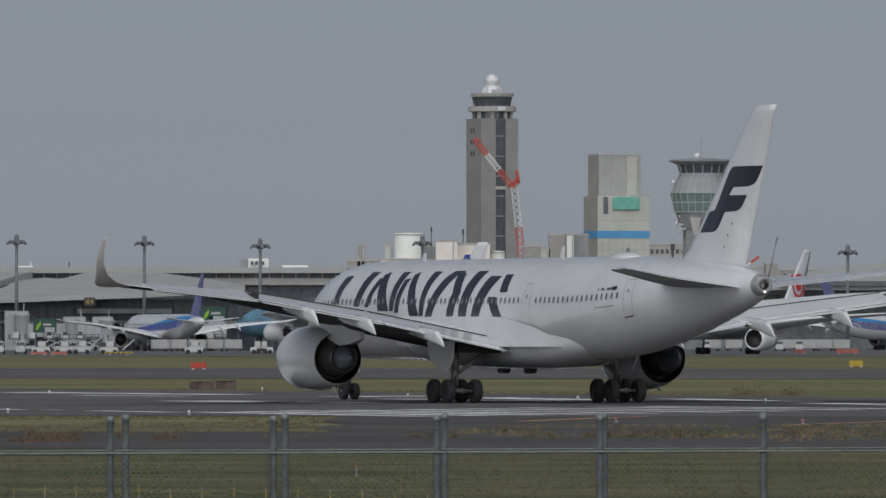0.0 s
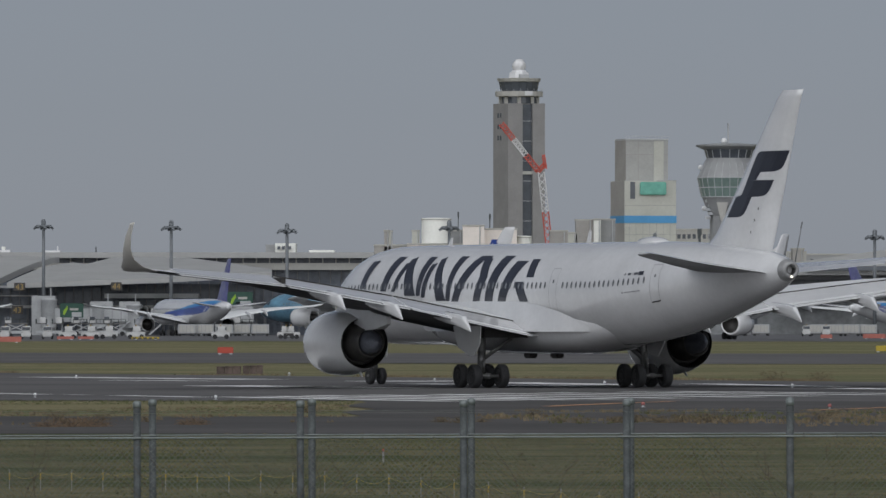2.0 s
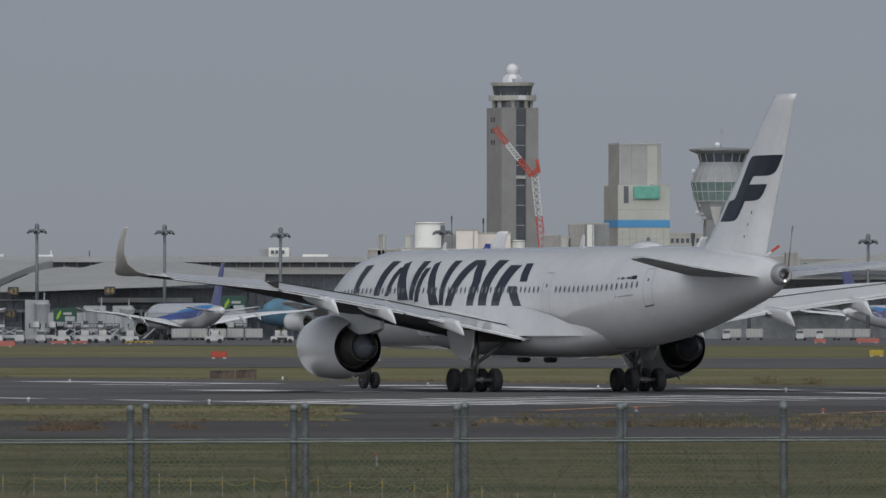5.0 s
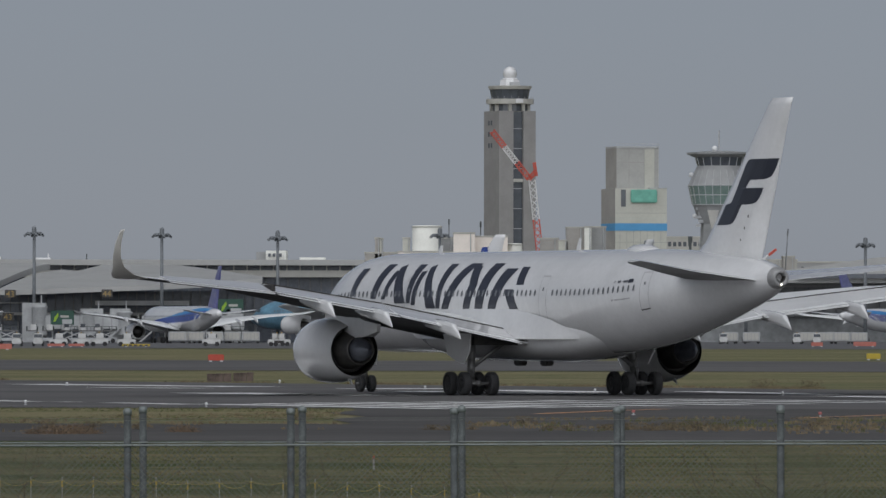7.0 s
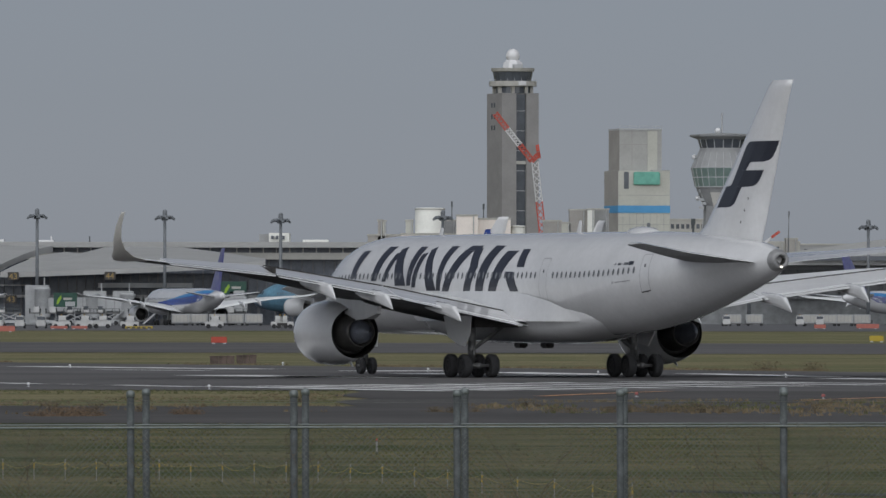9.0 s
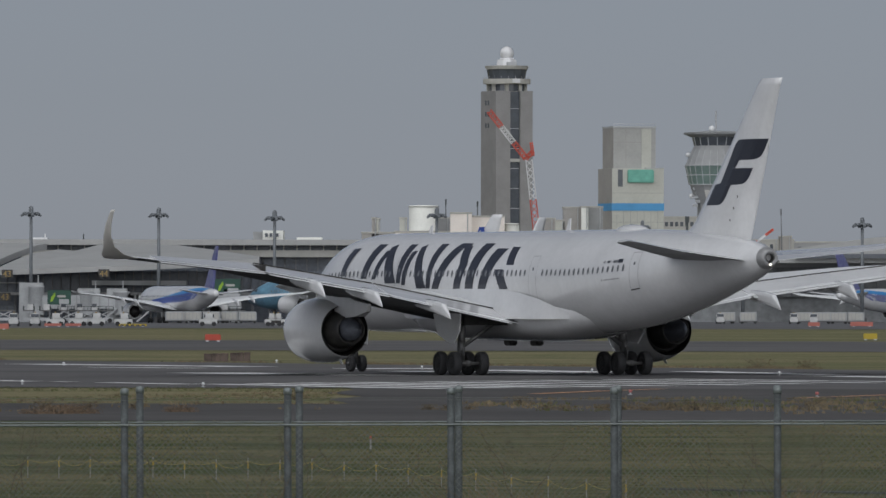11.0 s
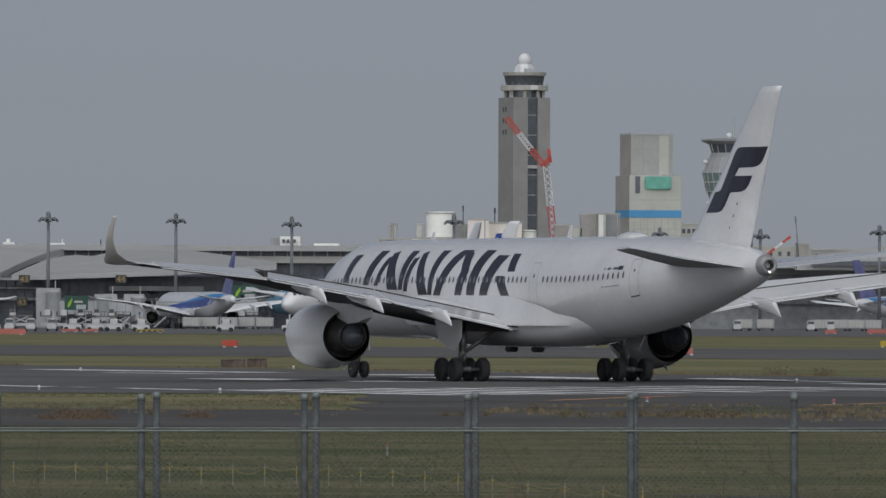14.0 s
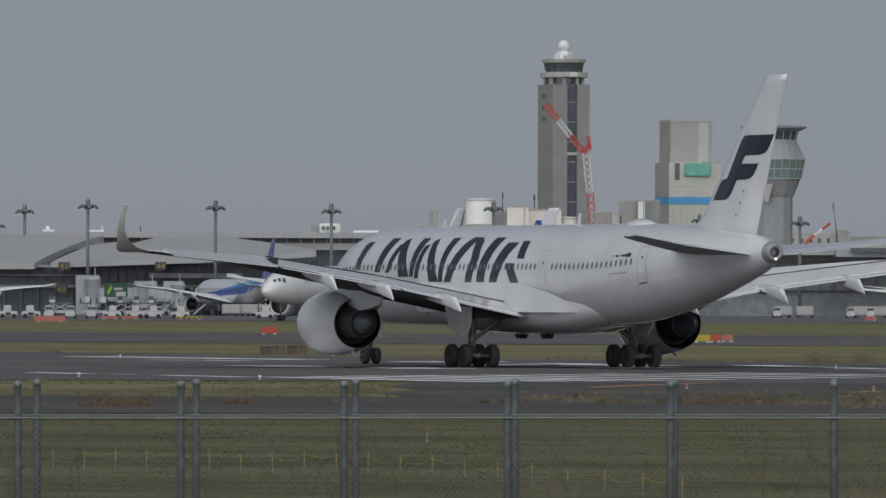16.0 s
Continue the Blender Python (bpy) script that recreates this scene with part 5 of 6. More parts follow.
def jet_bridge(x, y, w, h0, h1, drum_x, label):
    """A boarding bridge: lift house, rotunda, tunnel and legs."""
    b = thing("jet_bridge", pose(x, y, 1.0), label, "jet bridge", "jet bridges")
    part("lift_house", box(-w / 2, w / 2, 0, 4, 0, h1, bevel=0.1), BRIDGE, b)
    part("rotunda", lathe([(h0, 1.6), (h1 - 1.0, 1.6), (h1 - 0.8, 1.75), (h1 - 0.5, 1.2)], 20, "z", (drum_x, -1.2, 0)), BRIDGE, b, "", True)
    part("tunnel", box(drum_x, drum_x + 11, -2.2, 0.4, h0 + 1.2, h0 + 4.0, bevel=0.15), BRIDGE, b, "grey-white boarding tunnel")
    for k in range(6):
        part("tunnel_rib", box(drum_x + 1 + k * 1.8, drum_x + 1.2 + k * 1.8, -2.3, 0.5, h0 + 1.1, h0 + 4.1), STRIPEGREY, b)
    for lx in (drum_x, drum_x + 8.5):
        part("leg", tube((lx, -1.0, 0), (lx, -1.0, h0 + 1.3), 0.35, 8), STRIPEGREY, b)
    part("stair", prism([(drum_x + 3, 0.2), (drum_x + 6.2, h0 + 1.4), (drum_x + 6.6, h0 + 1.4), (drum_x + 3.5, 0.2)], -3.4, -2.6), PANELGREY, b)
    part("bridge_wheel", lathe([(-0.3, 0.2), (-0.3, 0.55), (0.3, 0.55), (0.3, 0.2)], 14, "y", (drum_x + 8.5, -1.0, 0.55), caps=True), RUBBER, b)
    part("beacon", tube((w * 0.3, 1, h1), (w * 0.3, 1, h1 + 1.6), 0.12, 5), PANELGREY, b)


def board(x, y, z, w, h):
    """A dark green board with a leaf-coloured stroke; its small print is a bar."""
    s = thing("billboard", pose(x, y, z), "dark green billboard with a light green leaf stroke", "billboard", "billboards")
    part("panel", box(-w / 2, w / 2, 0, 0.3, -h / 2, h / 2, bevel=0.05), BOARDGREEN, s)
    part("leaf", prism([(-w * 0.38, -h * 0.3), (-w * 0.30, -h * 0.3), (-w * 0.16, h * 0.12), (-w * 0.18, h * 0.36), (-w * 0.34, 0.02)], -0.05, 0.0), LEAFGREEN, s)
    part("print_bar", box(-w * 0.08, w * 0.28, -0.04, 0, 0.0, h * 0.16), TOWERLIGHT, s)
    part("print_bar", box(w * 0.0, w * 0.42, -0.05, 0, -h * 0.45, -h * 0.12), BRIDGE, s)
    for sx in (-w * 0.4, w * 0.4):
        part("stand", tube((sx, 0.4, -z + 1.0), (sx, 0.4, h / 2), 0.12, 6), PANELGREY, s)


gate_sign(-88.75, 1878, 11.10, "43")
gate_sign(-68.66, 1878, 11.20, "44")
gate_sign(-89.54, 1885, 6.31, "43")
jet_bridge(-83.00, 1860, 4.88, 1.6, 8.18, 1.20, "grey-white passenger boarding bridge with a rotunda")
jet_bridge(-71.14, 1860, 4.65, 1.6, 7.02, -0.50, "grey-white passenger boarding bridge with a rotunda")
jet_bridge(-65.33, 1860, 4.18, 1.6, 7.02, 1.00, "grey-white passenger boarding bridge with a rotunda")
jet_bridge(-41.73, 1860, 3.49, 1.6, 7.02, -9.00, "grey-white passenger boarding bridge with a rotunda")
board(-76.78, 1850, 6.15, 4.8, 2.9)
board(-42.55, 1860, 8.48, 5.2, 3.0)
PIER = thing("pier", pose(0, 0, 0), "low pier building with pale sloping roofs and dark glazing", "terminal building")
part("roof_slab", box(22.11, 78.01, 2010.0, 2090.0, 14.63, 16.14), ROOFWHITE, PIER, "pale roof edge")
part("glazing", box(22.22, 115.64, 2020.0, 2040.0, 6.73, 13.29), PIERGLASS, PIER, "dark glazing")
part("spandrel", box(22.20, 115.53, 2018.0, 2040.0, 13.28, 14.67), STRIPEGREY, PIER, "")
part("lower_wall", box(22.24, 115.76, 2022.0, 2040.0, 0.16, 6.73), PIERGLASS, PIER, "")
for k in range(30):
    part("mullion", box(22.84 + 3.1548 * k, 23.09 + 3.1548 * k, 2019.0, 2019.9, 6.73, 13.29), DARKFRAME, PIER)

bm = prism([(76.38, 14.2), (76.38, 16.95), (97.0, 19.82), (117.0, 20.7), (117.0, 14.2)], 2000, 2090)
part("sloping_roof", bm, ROOFWHITE, PIER, "pale sloping roof")
part("clerestory", box(79.42, 116.88, 1998.0, 1999.5, 15.19, 16.19), DARKGLASS, PIER, "dark clerestory")


# ---- service vehicles and barriers on the apron ----
VANWHITE = mat("vehicle_white", (0.54, 0.54, 0.53), 0.45, var=0.1, scale=1)


def tractor():
    b = thing("baggage_tractor", pose(0, 0, 0), "small white airport tractor with dark wheels", "airport vehicle", "apron vehicles")
    part("body", box(-1.5, 1.5, -0.8, 0.8, 0.35, 1.15, bevel=0.12), VANWHITE, b)
    part("cab", box(-0.9, 0.6, -0.75, 0.75, 1.15, 2.1, bevel=0.15), VANWHITE, b)
    part("windscreen", box(-0.95, 0.65, -0.65, 0.65, 1.4, 1.95), DARKGLASS, b)
    part("grille", box(-0.45, 0.45, -0.86, -0.8, 0.5, 0.95), DARKMETAL, b)
    part("beacon", tube((0, 0, 2.1), (0, 0, 2.35), 0.1, 6), SIGNYELLOW, b)
    for x in (-0.95, 0.95):
        for y in (-0.75, 0.75):
            part("tyre", lathe([(-0.14, 0.15), (-0.14, 0.38), (0.14, 0.38), (0.14, 0.15)], 12, "y", (x, y, 0.38), caps=True), RUBBER, b)
    return b


def cart():
    b = thing("container_dolly", pose(0, 0, 0), "pale cargo container on a low dolly", "cargo cart", "apron carts")
    part("container", box(-1.7, 1.7, -0.9, 0.9, 0.6, 2.3, bevel=0.08), BRIDGE, b)
    part("curtain", box(-1.5, 1.5, -0.93, -0.9, 0.8, 2.1), TOWERLIGHT, b)
    for k in range(5):
        part("rib", box(-1.5 + k * 0.72, -1.42 + k * 0.72, -0.96, -0.93, 0.7, 2.2), STRIPEGREY, b)
    part("deck", box(-1.8, 1.8, -1.0, 1.0, 0.42, 0.58), STEEL, b)
    for x in (-1.3, 1.3):
        for y in (-0.8, 0.8):
            part("tyre", lathe([(-0.1, 0.08), (-0.1, 0.24), (0.1, 0.24), (0.1, 0.08)], 10, "y", (x, y, 0.24), caps=True), RUBBER, b)
    return b


def loader():
    b = thing("cargo_loader", pose(0, 0, 0), "grey-white scissor loader with raised rails", "airport vehicle", "apron loaders")
    part("chassis", box(-2.2, 2.2, -1, 1, 0.4, 1.0, bevel=0.08), PANELGREY, b)
    part("platform", box(-2.3, 2.3, -1.1, 1.1, 2.3, 2.55, bevel=0.05), STEEL, b)
    for s in (-1, 1):
        part("scissor", tube((-1.6 * s, -0.9, 1.0), (1.6 * s, -0.9, 2.3), 0.12, 6), PANELGREY, b)
        part("rail", tube((-2.2, s * 1.05, 3.3), (2.2, s * 1.05, 3.3), 0.05, 5), GALV, b)
        for k in range(4):
            part("rail_post", tube((-2.2 + k * 1.46, s * 1.05, 2.5), (-2.2 + k * 1.46, s * 1.05, 3.3), 0.05, 5), GALV, b)
    part("driver_cab", box(-2.2, -1.0, -1.0, 0.2, 2.5, 3.7, bevel=0.1), VANWHITE, b)
    part("cab_window", box(-2.1, -1.1, -1.04, -0.98, 3.1, 3.8), DARKGLASS, b)
    for x in (-1.5, 1.5):
        part("tyre", lathe([(-0.15, 0.2), (-0.15, 0.45), (0.15, 0.45), (0.15, 0.2)], 12, "y", (x, -0.95, 0.45), caps=True), RUBBER, b)
    return b


def barrier(x, y, w, h, material, label, bars=False):
    b = thing("barrier", pose(x, y, rise(y) + 0.03), label, "barrier", "barriers and signs")
    part("board", box(-w / 2, w / 2, -0.15, 0.15, 0.12, h, bevel=0.05), material, b)
    for sx in (-w * 0.35, w * 0.35):
        part("foot", box(sx - 0.15, sx + 0.15, -0.35, 0.35, 0, 0.14), PANELGREY, b)
    if bars:
        for k in range(5):
            part("print_bar", box(-w * 0.45 + k * w * 0.19, -w * 0.33 + k * w * 0.19, -0.17, -0.15, h * 0.3, h * 0.8), SIGNDARK, b)


first_tractor, first_cart, first_loader = tractor(), cart(), loader()

first_tractor.matrix_world = pose(-71.94, 1474.8, 1.04, 0, 0, 84)
copy_thing(first_tractor, pose(-68.58, 1474.5, 1.04, 0, 0, 90))
copy_thing(first_tractor, pose(-65.60, 1485.6, 1.04, 0, 0, 90))
copy_thing(first_tractor, pose(-62.06, 1480.5, 1.04, 0, 0, 180))
copy_thing(first_tractor, pose(-58.48, 1484.3, 1.04, 0, 0, 180))
copy_thing(first_tractor, pose(-55.59, 1485.6, 1.04, 0, 0, 180))
copy_thing(first_tractor, pose(-50.75, 1475.9, 1.04, 0, 0, 180))
copy_thing(first_tractor, pose(-37.15, 1484.9, 1.04, 0, 0, 180))
copy_thing(first_tractor, pose(-26.42, 1488.3, 1.04, 0, 0, 0))
copy_thing(first_tractor, pose(-25.67, 1488.3, 1.04, 0, 0, 0))
copy_thing(first_tractor, pose(-75.72, 1488.3, 1.04, 0, 0, 0))
copy_thing(first_tractor, pose(-79.44, 1488.3, 1.04, 0, 0, 0))
first_cart.matrix_world = pose(-49.34, 1790.0, 1.04, 0, 0, 4)
copy_thing(first_cart, pose(-99.25, 1796.4, 1.04, 0, 0, 0))
for x, d, a in ((-50.9, 1768, 2), (-47.2, 1769, -1), (-43.6, 1768, 3), (-40.1, 1770, -3), (-36.5, 1769, 1)):
    copy_thing(first_cart, pose(x, d, 1.04, 0, 0, a))
first_loader.matrix_world = pose(-86.58, 1817.4, 1.04, 0, 0, 0)
copy_thing(first_loader, pose(-81.85, 1825.0, 1.04, 0, 0, 90))
copy_thing(first_loader, pose(-78.08, 1813.4, 1.04, 0, 0, 90))
copy_thing(first_loader, pose(-73.35, 1818.2, 1.04, 0, 0, 20))
copy_thing(first_loader, pose(-69.90, 1813.3, 1.04, 0, 0, 20))
copy_thing(first_loader, pose(-66.58, 1813.7, 1.04, 0, 0, 0))
copy_thing(first_loader, pose(-61.69, 1817.2, 1.04, 0, 0, 90))
copy_thing(first_loader, pose(-42.55, 1821.3, 1.04, 0, 0, 90))
copy_thing(first_loader, pose(-40.48, 1821.8, 1.04, 0, 0, 0))
copy_thing(first_cart, pose(-9.45, 1800.0, 1.04, 0, 0, -3))
copy_thing(first_cart, pose(73.80, 1800.0, 1.04, 0, 0, -12))
copy_thing(first_cart, pose(77.17, 1800.0, 1.04, 0, 0, 5))
copy_thing(first_cart, pose(80.55, 1800.0, 1.04, 0, 0, -9))
copy_thing(first_cart, pose(83.92, 1800.0, 1.04, 0, 0, -6))
copy_thing(first_cart, pose(58.05, 1800.0, 1.04, 0, 0, 10))
copy_thing(first_cart, pose(62.55, 1800.0, 1.04, 0, 0, -7))
copy_thing(first_tractor, pose(70.75, 1780.0, 1.04, 0, 0, 90))
copy_thing(first_tractor, pose(74.65, 1780.0, 1.04, 0, 0, 90))
copy_thing(first_tractor, pose(56.29, 1780.0, 1.04, 0, 0, 90))
ORANGE = mat("orange_sign", (0.42, 0.062, 0.035), 0.6, var=0.08, scale=1)
SALMON = mat("faded_red_barrier", (0.42, 0.135, 0.105), 0.65, var=0.12, scale=1)
YELLOW = mat("yellow_sign", (0.42, 0.31, 0.03), 0.6, var=0.08, scale=1)
barrier(-61.99, 1270.0, 4.44, 0.87, SALMON, "long faded red barrier board", False)
barrier(-59.70, 1415.0, 2.66, 0.53, SALMON, "faded red barrier board", False)
barrier(-56.51, 1415.0, 2.48, 0.53, SALMON, "faded red barrier board", False)
barrier(-47.18, 1415.0, 4.33, 0.48, YELLOW, "yellow sign board with dark bars", True)
barrier(-23.27, 950.0, 1.66, 0.77, ORANGE, "orange-red sign board on the grass", False)
barrier(62.95, 1500.0, 1.97, 0.75, SALMON, "faded red barrier board", False)
barrier(70.88, 1500.0, 3.75, 0.84, SALMON, "faded red barrier board", False)
barrier(48.22, 1000.0, 1.56, 0.75, YELLOW, "yellow sign board on the grass", False)
barrier(19.38, 830.0, 1.50, 0.73, YELLOW, "yellow sign board on the grass", False)
barrier(20.72, 835.0, 0.94, 0.73, ORANGE, "orange-red sign board on the grass", False)
barrier(21.95, 840.0, 1.05, 0.68, SALMON, "faded red sign board on the grass", False)


# ---- runway markings ----
def stripe(x0, d0, x1, d1, w, material=PAINT, name="runway_marking", label="worn white runway stripe", z=0.05):
    a, b = Vector((x0, d0, 0)), Vector((x1, d1, 0))
    n = Vector((-(b - a).y, (b - a).x, 0)).normalized() * w / 2
    bm = bmesh.new()
    r = random.Random(int(x0 * 10 + d0))
    k = max(4, int((b - a).length / 2.5))
    rows = []
    for i in range(k + 1):
        p = a.lerp(b, i / k)
        jl, jr = r.uniform(0.8, 1.05), r.uniform(0.8, 1.05)
        rows.append([bm.verts.new(p + n * jl + Vector((0, 0, z + rise(p.y)))), bm.verts.new(p - n * jr + Vector((0, 0, z + rise(p.y))))])
    for p, q in zip(rows, rows[1:]):
        bm.faces.new((p[0], p[1], q[1], q[0]))
    tagged(part(name, bm, material), label, "road marking", "runway markings", "structure")


stripe(-28.5, 632.0, -12.2, 607.0, 4.6)
stripe(-22.8, 599.0, -15.1, 591.0, 2.4)
stripe(-25.0, 491.0, -21.4, 482.0, 1.5)
stripe(-20.2, 481.0, -19.0, 479.0, 1.0)
stripe(-17.3, 475.5, -12.7, 465.5, 1.6)
stripe(-14.2, 549.1, -6.5, 535.1, 5.76)
stripe(-8.9, 542.0, -3.1, 528.4, 5.76)
stripe(-3.5, 592.9, -1.6, 587.4, 7.92)
stripe(3.5, 576.6, 11.0, 556.3, 5.04)
stripe(4.0, 553.9, 9.3, 542.0, 5.76)
stripe(-1.6, 566.3, 1.6, 558.8, 5.40)
stripe(-11.7, 467.5, 0.4, 441.3, 2.12)
stripe(-9.2, 470.9, 3.2, 446.0, 2.12)
stripe(-7.0, 476.3, 6.1, 449.2, 2.12)
stripe(-4.3, 479.9, 8.4, 454.0, 2.12)
stripe(-0.7, 483.6, 11.9, 459.0, 2.12)
stripe(2.3, 489.2, 15.9, 465.7, 2.12)
stripe(5.4, 494.9, 19.4, 472.7, 2.12)
stripe(9.9, 500.8, 23.5, 479.9, 2.12)
stripe(12.8, 504.8, 27.8, 485.4, 2.12)
stripe(16.1, 566.3, 23.5, 539.7, 3.24)
stripe(23.3, 528.4, 29.3, 511.3, 3.24)
stripe(4.6, 415.8, 8.2, 431.4, 0.70, ORANGELINE, "taxi_line", "faded orange taxi line")
stripe(8.2, 431.4, 11.2, 442.0, 0.55, ORANGELINE, "taxi_line", "faded orange taxi line")
stripe(15.9, 397.5, 24.3, 424.2, 0.70, ORANGELINE, "taxi_line", "faded orange taxi line")


# ---- runway lights, crates, marker stakes ----
FADEDRED = mat("faded_red_lens", (0.40, 0.13, 0.12), 0.5)


def edge_light(x, d, lens=WHITE, label="small white runway edge light on a stub"):
    b = thing("runway_light", pose(x, d, rise(d) + 0.03), label, "runway light", "runway lights")
    part("stub", lathe([(0, 0.10), (0.02, 0.10), (0.03, 0.04), (0.13, 0.04)], 8, "z", caps=True), PANELGREY, b)
    part("globe", lathe([(0.10, 0.05), (0.12, 0.085), (0.19, 0.085), (0.235, 0.05), (0.25, 0.005)], 10, "z", caps=True), lens, b, "lamp globe", True)


edge_light(-21.17, 464.7)
edge_light(-11.54, 451.4)
edge_light(-0.80, 585.2)
edge_light(9.75, 559.3)
edge_light(20.45, 535.6)
edge_light(-25.40, 619.6)
edge_light(-11.36, 651.3)
edge_light(8.96, 413.1, FADEDRED, "small faded red taxiway light on a stub")
edge_light(17.1, 404.0, FADEDRED, "small faded red taxiway light on a stub")
edge_light(-32.60, 535.6)

RUST = mat("rusty_brown_crate", (0.125, 0.092, 0.078), 0.85, var=0.25, scale=1.2, second=(0.06, 0.045, 0.04))


def crate(x, d, w, h):
    b = thing("crate", pose(x, d, 0.02 + rise(d)), "rusty brown boarded crate on the grass edge", "crate", "crates by the runway")
    n = max(3, int(w / 0.5))
    for k in range(n):
        x0 = -w / 2 + k * w / n
        part("board", box(x0 + 0.015, x0 + w / n - 0.015, -0.5, 0.5, 0, h * (0.94 + 0.06 * ((k * 7) % 3) / 2), bevel=0.02), RUST, b)
    part("lid", box(-w / 2 - 0.03, w / 2 + 0.03, -0.53, 0.53, h * 0.86, h * 0.93), RUST, b)


crate(-16.05, 665.1, 1.8, 0.62)
crate(-14.38, 670.1, 1.5, 0.66)

# ---- foreground: rope posts, pipe, stake, weeds ----
ROPE = mat("yellow_rope", (0.36, 0.30, 0.09), 0.8, var=0.1, scale=3)
POSTWHITE = mat("stake_white", (0.26, 0.26, 0.255), 0.7, var=0.1, scale=3)
POSTYELLOW = mat("stake_yellow", (0.40, 0.28, 0.05), 0.7, var=0.1, scale=3)
STRAW = mat("dead_brown_weeds", (0.185, 0.145, 0.088), 0.95, var=0.35, scale=0.6, fine=6)
RUSTWEED = mat("rust_brown_weeds", (0.22, 0.155, 0.10), 0.95, var=0.35, scale=0.8, fine=6)
GREENWEED = mat("green_weeds", (0.115, 0.120, 0.052), 0.95, var=0.35, scale=0.6, fine=6)
TWIG = mat("dry_vine", (0.09, 0.075, 0.055), 0.9, var=0.2, scale=4)


def rope_barrier(points):
    """Thin stakes joined by a slack yellow rope."""
    b = thing("rope_barrier", pose(0, 0, 0), "row of white and yellow stakes with a slack yellow rope", "rope barrier")
    r = random.Random(5)
    tops = []
    for x, d in points:
        h = 0.47 + r.uniform(-0.03, 0.05)
        part("stake", tube((x, d, 0), (x, d, h * 0.92), 0.011, 6), POSTWHITE, b)
        part("stake_sleeve", tube((x, d, h * 0.52), (x, d, h * 0.82), 0.0165, 6), POSTYELLOW, b, "yellow sleeve")
        part("stake_cap", tube((x, d, h * 0.92), (x, d, h), 0.016, 6), POSTWHITE, b)
        tops.append(Vector((x, d, h * 0.86)))
    for p, q in zip(tops, tops[1:]):
        bm = bmesh.new()
        n, sag = 8, r.uniform(0.05, 0.17)
        pts = [p.lerp(q, i / n) - Vector((0, 0, sag * 4 * (i / n) * (1 - i / n))) for i in range(n + 1)]
        for u, v in zip(pts, pts[1:]):
            tube(u, v, 0.005, 4, bm)
        part("rope", bm, ROPE, b)


def rope_line(x):
    return 209 - 0.5 * (x + 6.4) if x < -1.5 else 206.5 - 4.6 * (x + 1.5)


rope_barrier([(x, rope_line(x)) for x in [-10.2 + 0.74 * i for i in range(20)]])
pipe = thing("low_pipe", pose(0, 0, 0), "thin grey pipe on short legs above the grass", "pipe")
part("tube", tube((4.75, 190.5, 0.16), (11.5, 187.0, 0.12), 0.022, 8), GALV, pipe, "", True)
for k in range(5):
    part("leg", tube((4.9 + 1.5 * k, 190.42 - 0.78 * k, -0.02), (4.9 + 1.5 * k, 190.42 - 0.78 * k, 0.15), 0.018, 6), GALV, pipe)
stake = thing("marker_stake", pose(-1.78, 253, 0), "white marker stake with a red tip", "marker stake")
part("shaft", tube((0, 0, 0), (0, 0, 0.30), 0.028, 8), POSTWHITE, stake)
part("tip", tube((0, 0, 0.30), (0, 0, 0.38), 0.03, 8), RED, stake, "red tip")


def tuft_field(name, n, area, height, material, label, clump=None, width=0.02, seed=3, slant=0.0):
    """Blades of grass and weeds scattered over a stretch of ground."""
    r = random.Random(seed)
    vs, fs = [], []
    x0, x1, d0, d1 = area
    for _ in range(n):
        x = r.uniform(x0, x1)
        d = r.uniform(d0, d1) + slant * x
        if clump and noise.noise((x * clump[0], d * clump[1], seed * 1.7)) < clump[2]:
            continue
        h = height * r.uniform(0.4, 1.25)
        g = rise(d) + 0.005
        for _ in range(3):
            a = r.uniform(-1, 1) * width * 3
            lean = r.uniform(-0.5, 0.5) * h
            k = len(vs)
            vs += [(x + a - width, d, g), (x + a + width, d, g), (x + a + lean, d + r.uniform(-0.3, 0.3) * h, g + h)]
            fs.append((k, k + 1, k + 2))
    me = bpy.data.meshes.new(name)
    me.from_pydata(vs, [], fs)
    me.materials.append(material)
    return tagged(new(name, me), label, "weeds", kind="stuff")


tuft_field("grass_blades", 11000, (-20, 20, 184, 316), 0.05, STRAW, "short dry grass", (0.12, 0.3, -0.05), 0.016, 3)
tuft_field("green_grass", 11000, (-18, 18, 184, 300), 0.055, GREENWEED, "greener grass in patches", (0.10, 0.25, 0.0), 0.018, 4)
tuft_field("roadside_grass", 3500, (-38, -4.5, 376, 452), 0.055, GREENWEED, "grass beside the runway", (0.05, 0.06, 0.0), 0.03, 6)
tuft_field("roadside_straw", 2500, (-38, -4.5, 374, 430), 0.07, STRAW, "dry grass beside the runway", (0.07, 0.07, 0.05), 0.03, 16)
tuft_field("dead_weeds", 5000, (-28, 30, 336, 396), 0.15, STRAW, "dead brown weeds on the old asphalt", (0.22, 0.09, 0.34), 0.03, 7)
tuft_field("edge_weeds", 2600, (3, 30, 346, 398), 0.16, STRAW, "dead brown weeds along the edge", (0.20, 0.12, 0.16), 0.03, 8)
tuft_field("edge_greens", 2000, (2, 30, 346, 398), 0.14, GREENWEED, "green weeds in the cracks", (0.18, 0.12, 0.22), 0.03, 18)
tuft_field("runway_edge_weeds", 2500, (-34, 32, 627, 640), 0.17, STRAW, "weeds along the far runway edge", (0.12, 0.10, 0.05), 0.04, 19, -1.5)
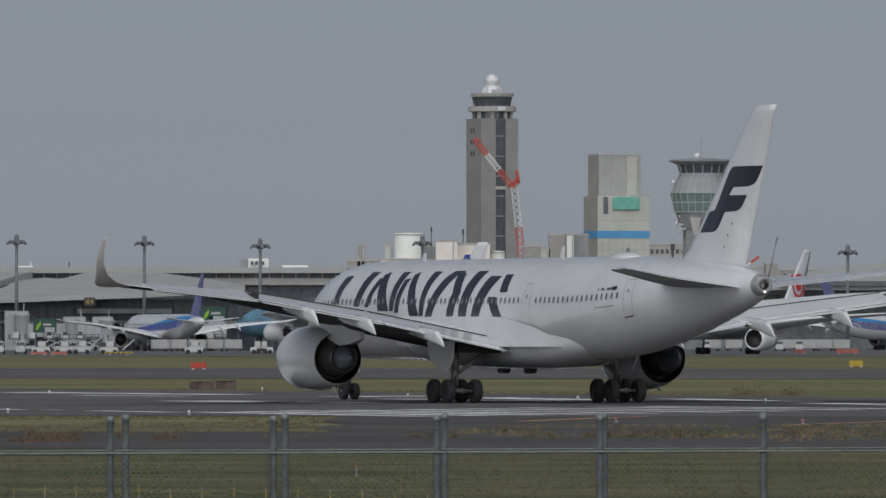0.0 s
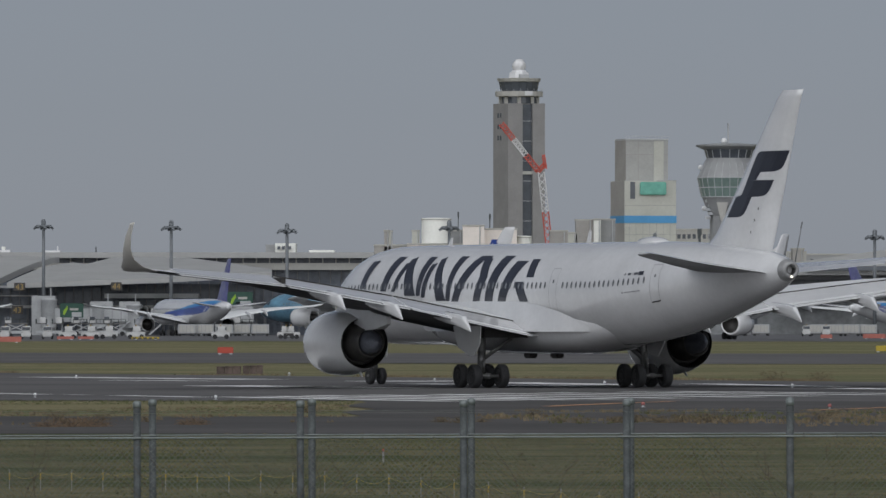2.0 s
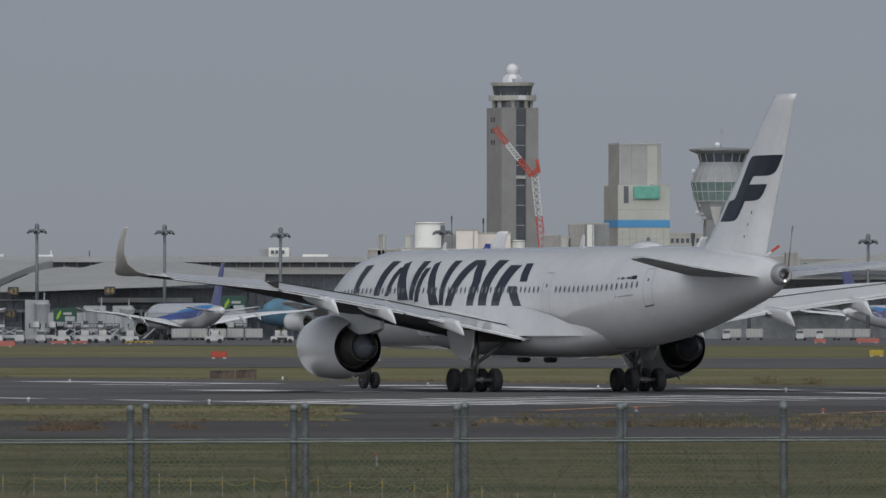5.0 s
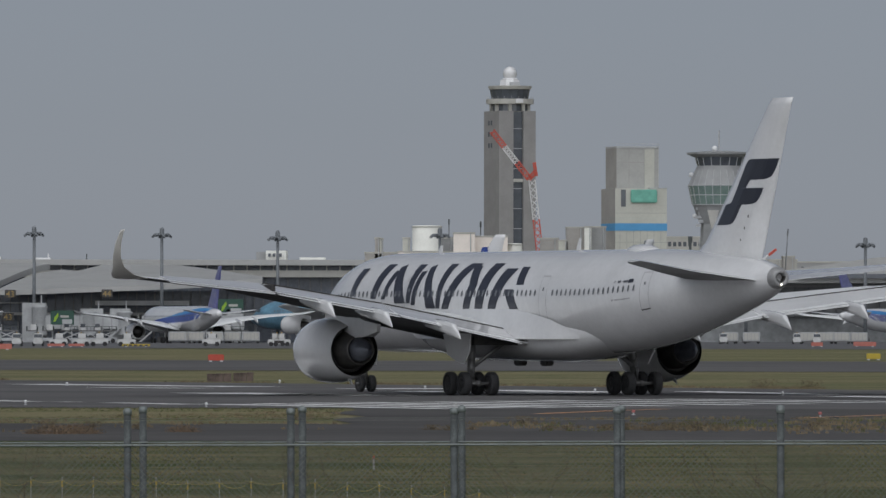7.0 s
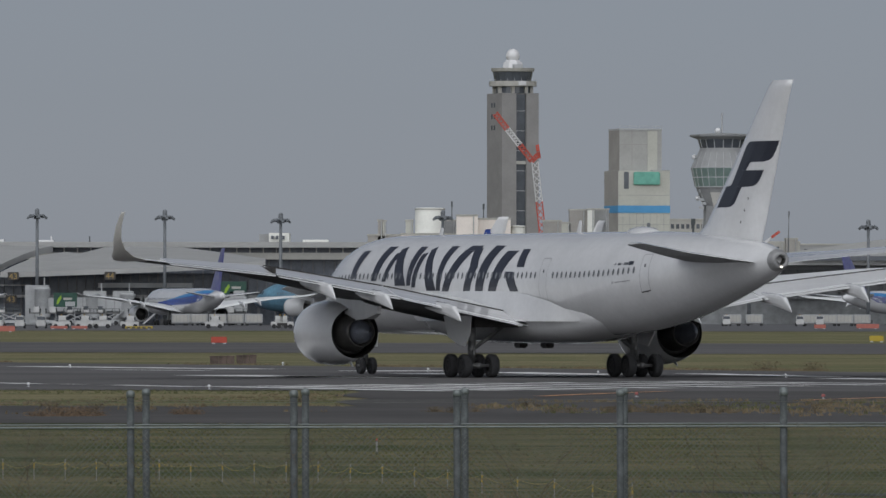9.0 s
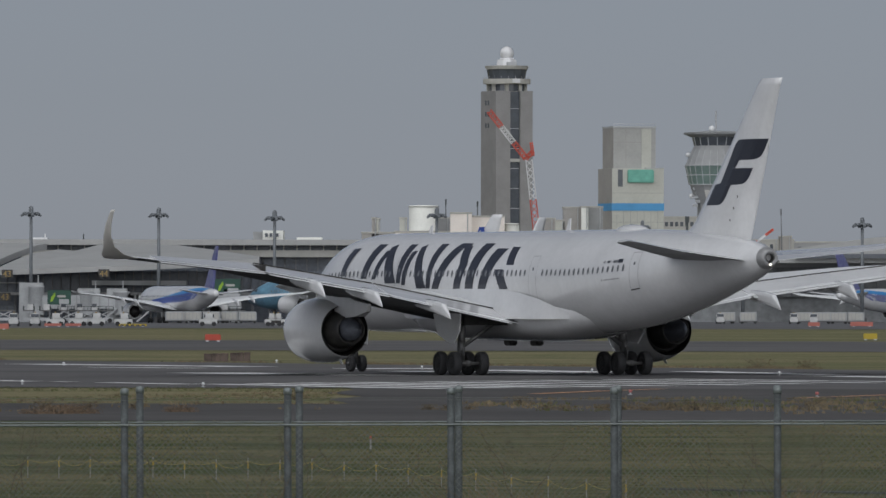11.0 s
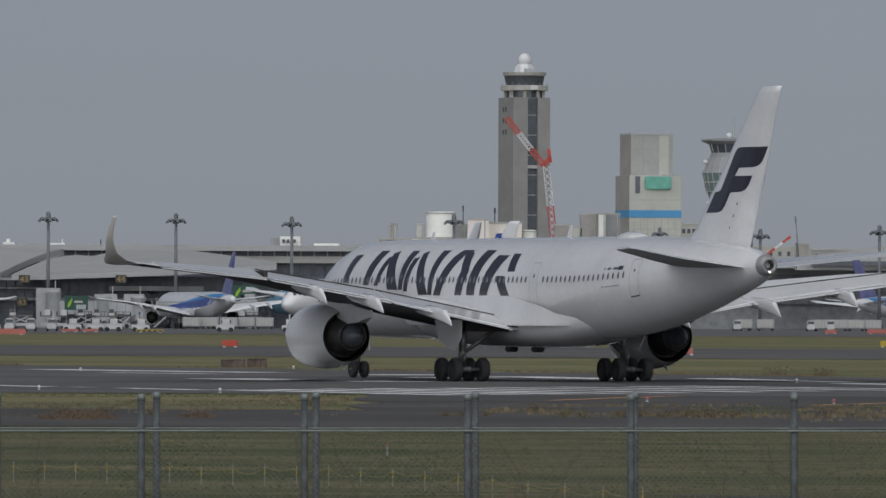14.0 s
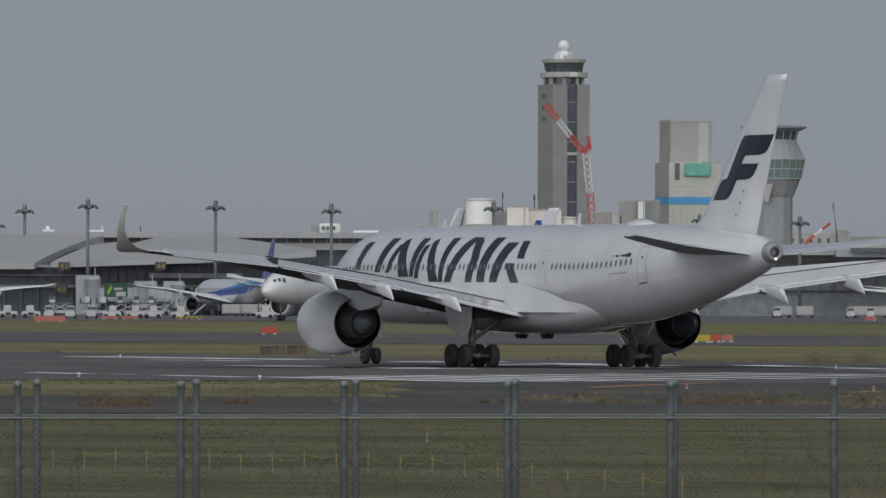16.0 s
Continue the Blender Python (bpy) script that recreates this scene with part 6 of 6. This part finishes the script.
tuft_field("tall_stalks", 220, (-6, 8, 184, 190), 0.5, STRAW, "tall dry stalks", (0.35, 0.3, 0.0), 0.007, 9)


def shrub(x, d, h, seed, leaf=STRAW, n=420, label="small brown dry shrub at the runway edge"):
    b = thing("shrub", pose(x, d, rise(d)), label, "shrub", "dry shrubs")
    r = random.Random(seed)
    for _ in range(7):
        part("stem", tube((0, 0, 0), (r.uniform(-1.0, 1.0) * h, r.uniform(-0.4, 0.4) * h, h * r.uniform(0.5, 0.95)), 0.018, 4, None, 0.006), TWIG, b)
    bm = bmesh.new()
    for _ in range(n):
        c = Vector((r.gauss(0, 0.75) * h, r.gauss(0, 0.5) * h, h * (0.05 + 0.8 * r.random() ** 1.5)))
        s = 0.09 * h
        bm.faces.new([bm.verts.new(c + Vector((r.uniform(-s, s), r.uniform(-s, s), r.uniform(-s, s)))) for _ in range(3)])
    part("foliage", bm, leaf, b)


for x, d, h, k in ((21.6, 602, 0.75, 1), (24.7, 600, 0.7, 2), (-15.3, 356, 0.5, 3), (-11.6, 352, 0.35, 4), (-13.6, 357, 0.4, 5), (-6.0, 390, 0.5, 6), (3.6, 372, 0.45, 7), (15.0, 360, 0.45, 8), (-19.5, 352, 0.4, 9)):
    shrub(x, d, h, k)
for x, d, h, k in ((-15.2, 337, 0.22, 31), (-14.75, 336, 0.28, 32), (-14.3, 338, 0.36, 33), (-13.9, 336, 0.40, 34), (-13.55, 339, 0.42, 35), (-13.2, 337, 0.34, 36), (-12.8, 338, 0.24, 37), (-9.95, 343, 0.24, 38), (-9.6, 344, 0.32, 39), (-9.25, 343, 0.22, 40),
                   (-0.2, 352, 0.26, 41), (0.6, 350, 0.30, 42), (1.4, 353, 0.22, 43), (4.4, 352, 0.24, 44), (5.1, 350, 0.26, 45), (6.6, 351, 0.30, 46), (7.4, 353, 0.36, 47), (8.3, 350, 0.34, 48), (9.2, 352, 0.40, 49), (10.1, 351, 0.44, 50), (11.0, 352, 0.30, 51)):
    shrub(x, d, h, k, RUSTWEED if k < 41 else STRAW, 900, "low mound of rust-brown dead weeds on the old asphalt" if k < 41 else "low mound of dead straw weeds on the old asphalt")


def vine(x, seed, d=110.93):
    """A dry climber hanging in the mesh of the fence."""
    b = thing("dry_vine", pose(x, d, 1.6), "thin dry vine climbing the wire fence", "vine", "vines in the fence")
    r = random.Random(seed)
    for s in range(3):
        bm = bmesh.new()
        p = Vector((r.uniform(-0.25, 0.25), 0, -0.6))
        a = r.uniform(-0.6, 0.6)
        for _ in range(12):
            a += r.uniform(-0.55, 0.55)
            a *= 0.85
            q = p + Vector((math.sin(a) * 0.13, 0, math.cos(a) * 0.13))
            if q.z > 1.15:
                break
            tube(p, q, 0.0034, 4, bm, 0.003)
            if r.random() < 0.3:
                tube(q, q + Vector((r.uniform(-0.12, 0.12), 0, r.uniform(-0.02, 0.12))), 0.003, 4, bm, 0.001)
            p = q
        part("stem", bm, TWIG, b)


for x, k in ((-2.0, 1), (-5.05, 3), (3.3, 5), (-3.4, 8), (0.9, 11), (4.6, 14), (-1.1, 17)):
    vine(x, k)


# ---- what moves ----
ROLL = [(0, 0.0), (4, 0.03), (6, 0.06), (6.5, 0.08), (7, 0.13), (7.5, 0.20), (8, 0.28), (8.5, 0.39), (9, 0.51), (10, 0.79), (11, 1.14), (11.5, 1.34), (12, 1.60), (12.5, 1.97), (13, 2.38), (13.5, 2.90), (14, 3.50), (14.5, 4.29), (15, 5.30), (15.5, 6.53), (15.75, 7.24), (16, 8.00)]
TAXI0, TAXI_HEAD, TAXI_SPEED = Vector((50.2, 1475.6, 1.04)), 149.0, 8.35


def motions():
    walk(airliner, [(t, Matrix.Translation(GEAR0 + FWD * s) @ pose(0, 0, 0, 0, 0, 90 + HEAD)) for t, s in ROLL])
    for hub, place, r in WHEELS:
        walk(hub, [(t, Matrix.Translation(place) @ pose(0, 0, 0, 0, math.degrees(s / r), 0)) for t, s in ROLL])
    walk(slim_boom, [(0, pose(0, 0, 17.0, 0, 12.5, 0)), (8, pose(0, 0, 17.0, 0, 2.3, 0)), (16, pose(0, 0, 17.0, 0, -7.6, 0))])
    way = Vector((math.cos(radians(90 + TAXI_HEAD)), math.sin(radians(90 + TAXI_HEAD)), 0))
    walk(taxi_jet, [(t, Matrix.Translation(TAXI0 + way * TAXI_SPEED * t) @ pose(0, 0, 0, 0, 0, 90 + TAXI_HEAD)) for t in (0, 4, 8, 12, 16)])


motions()
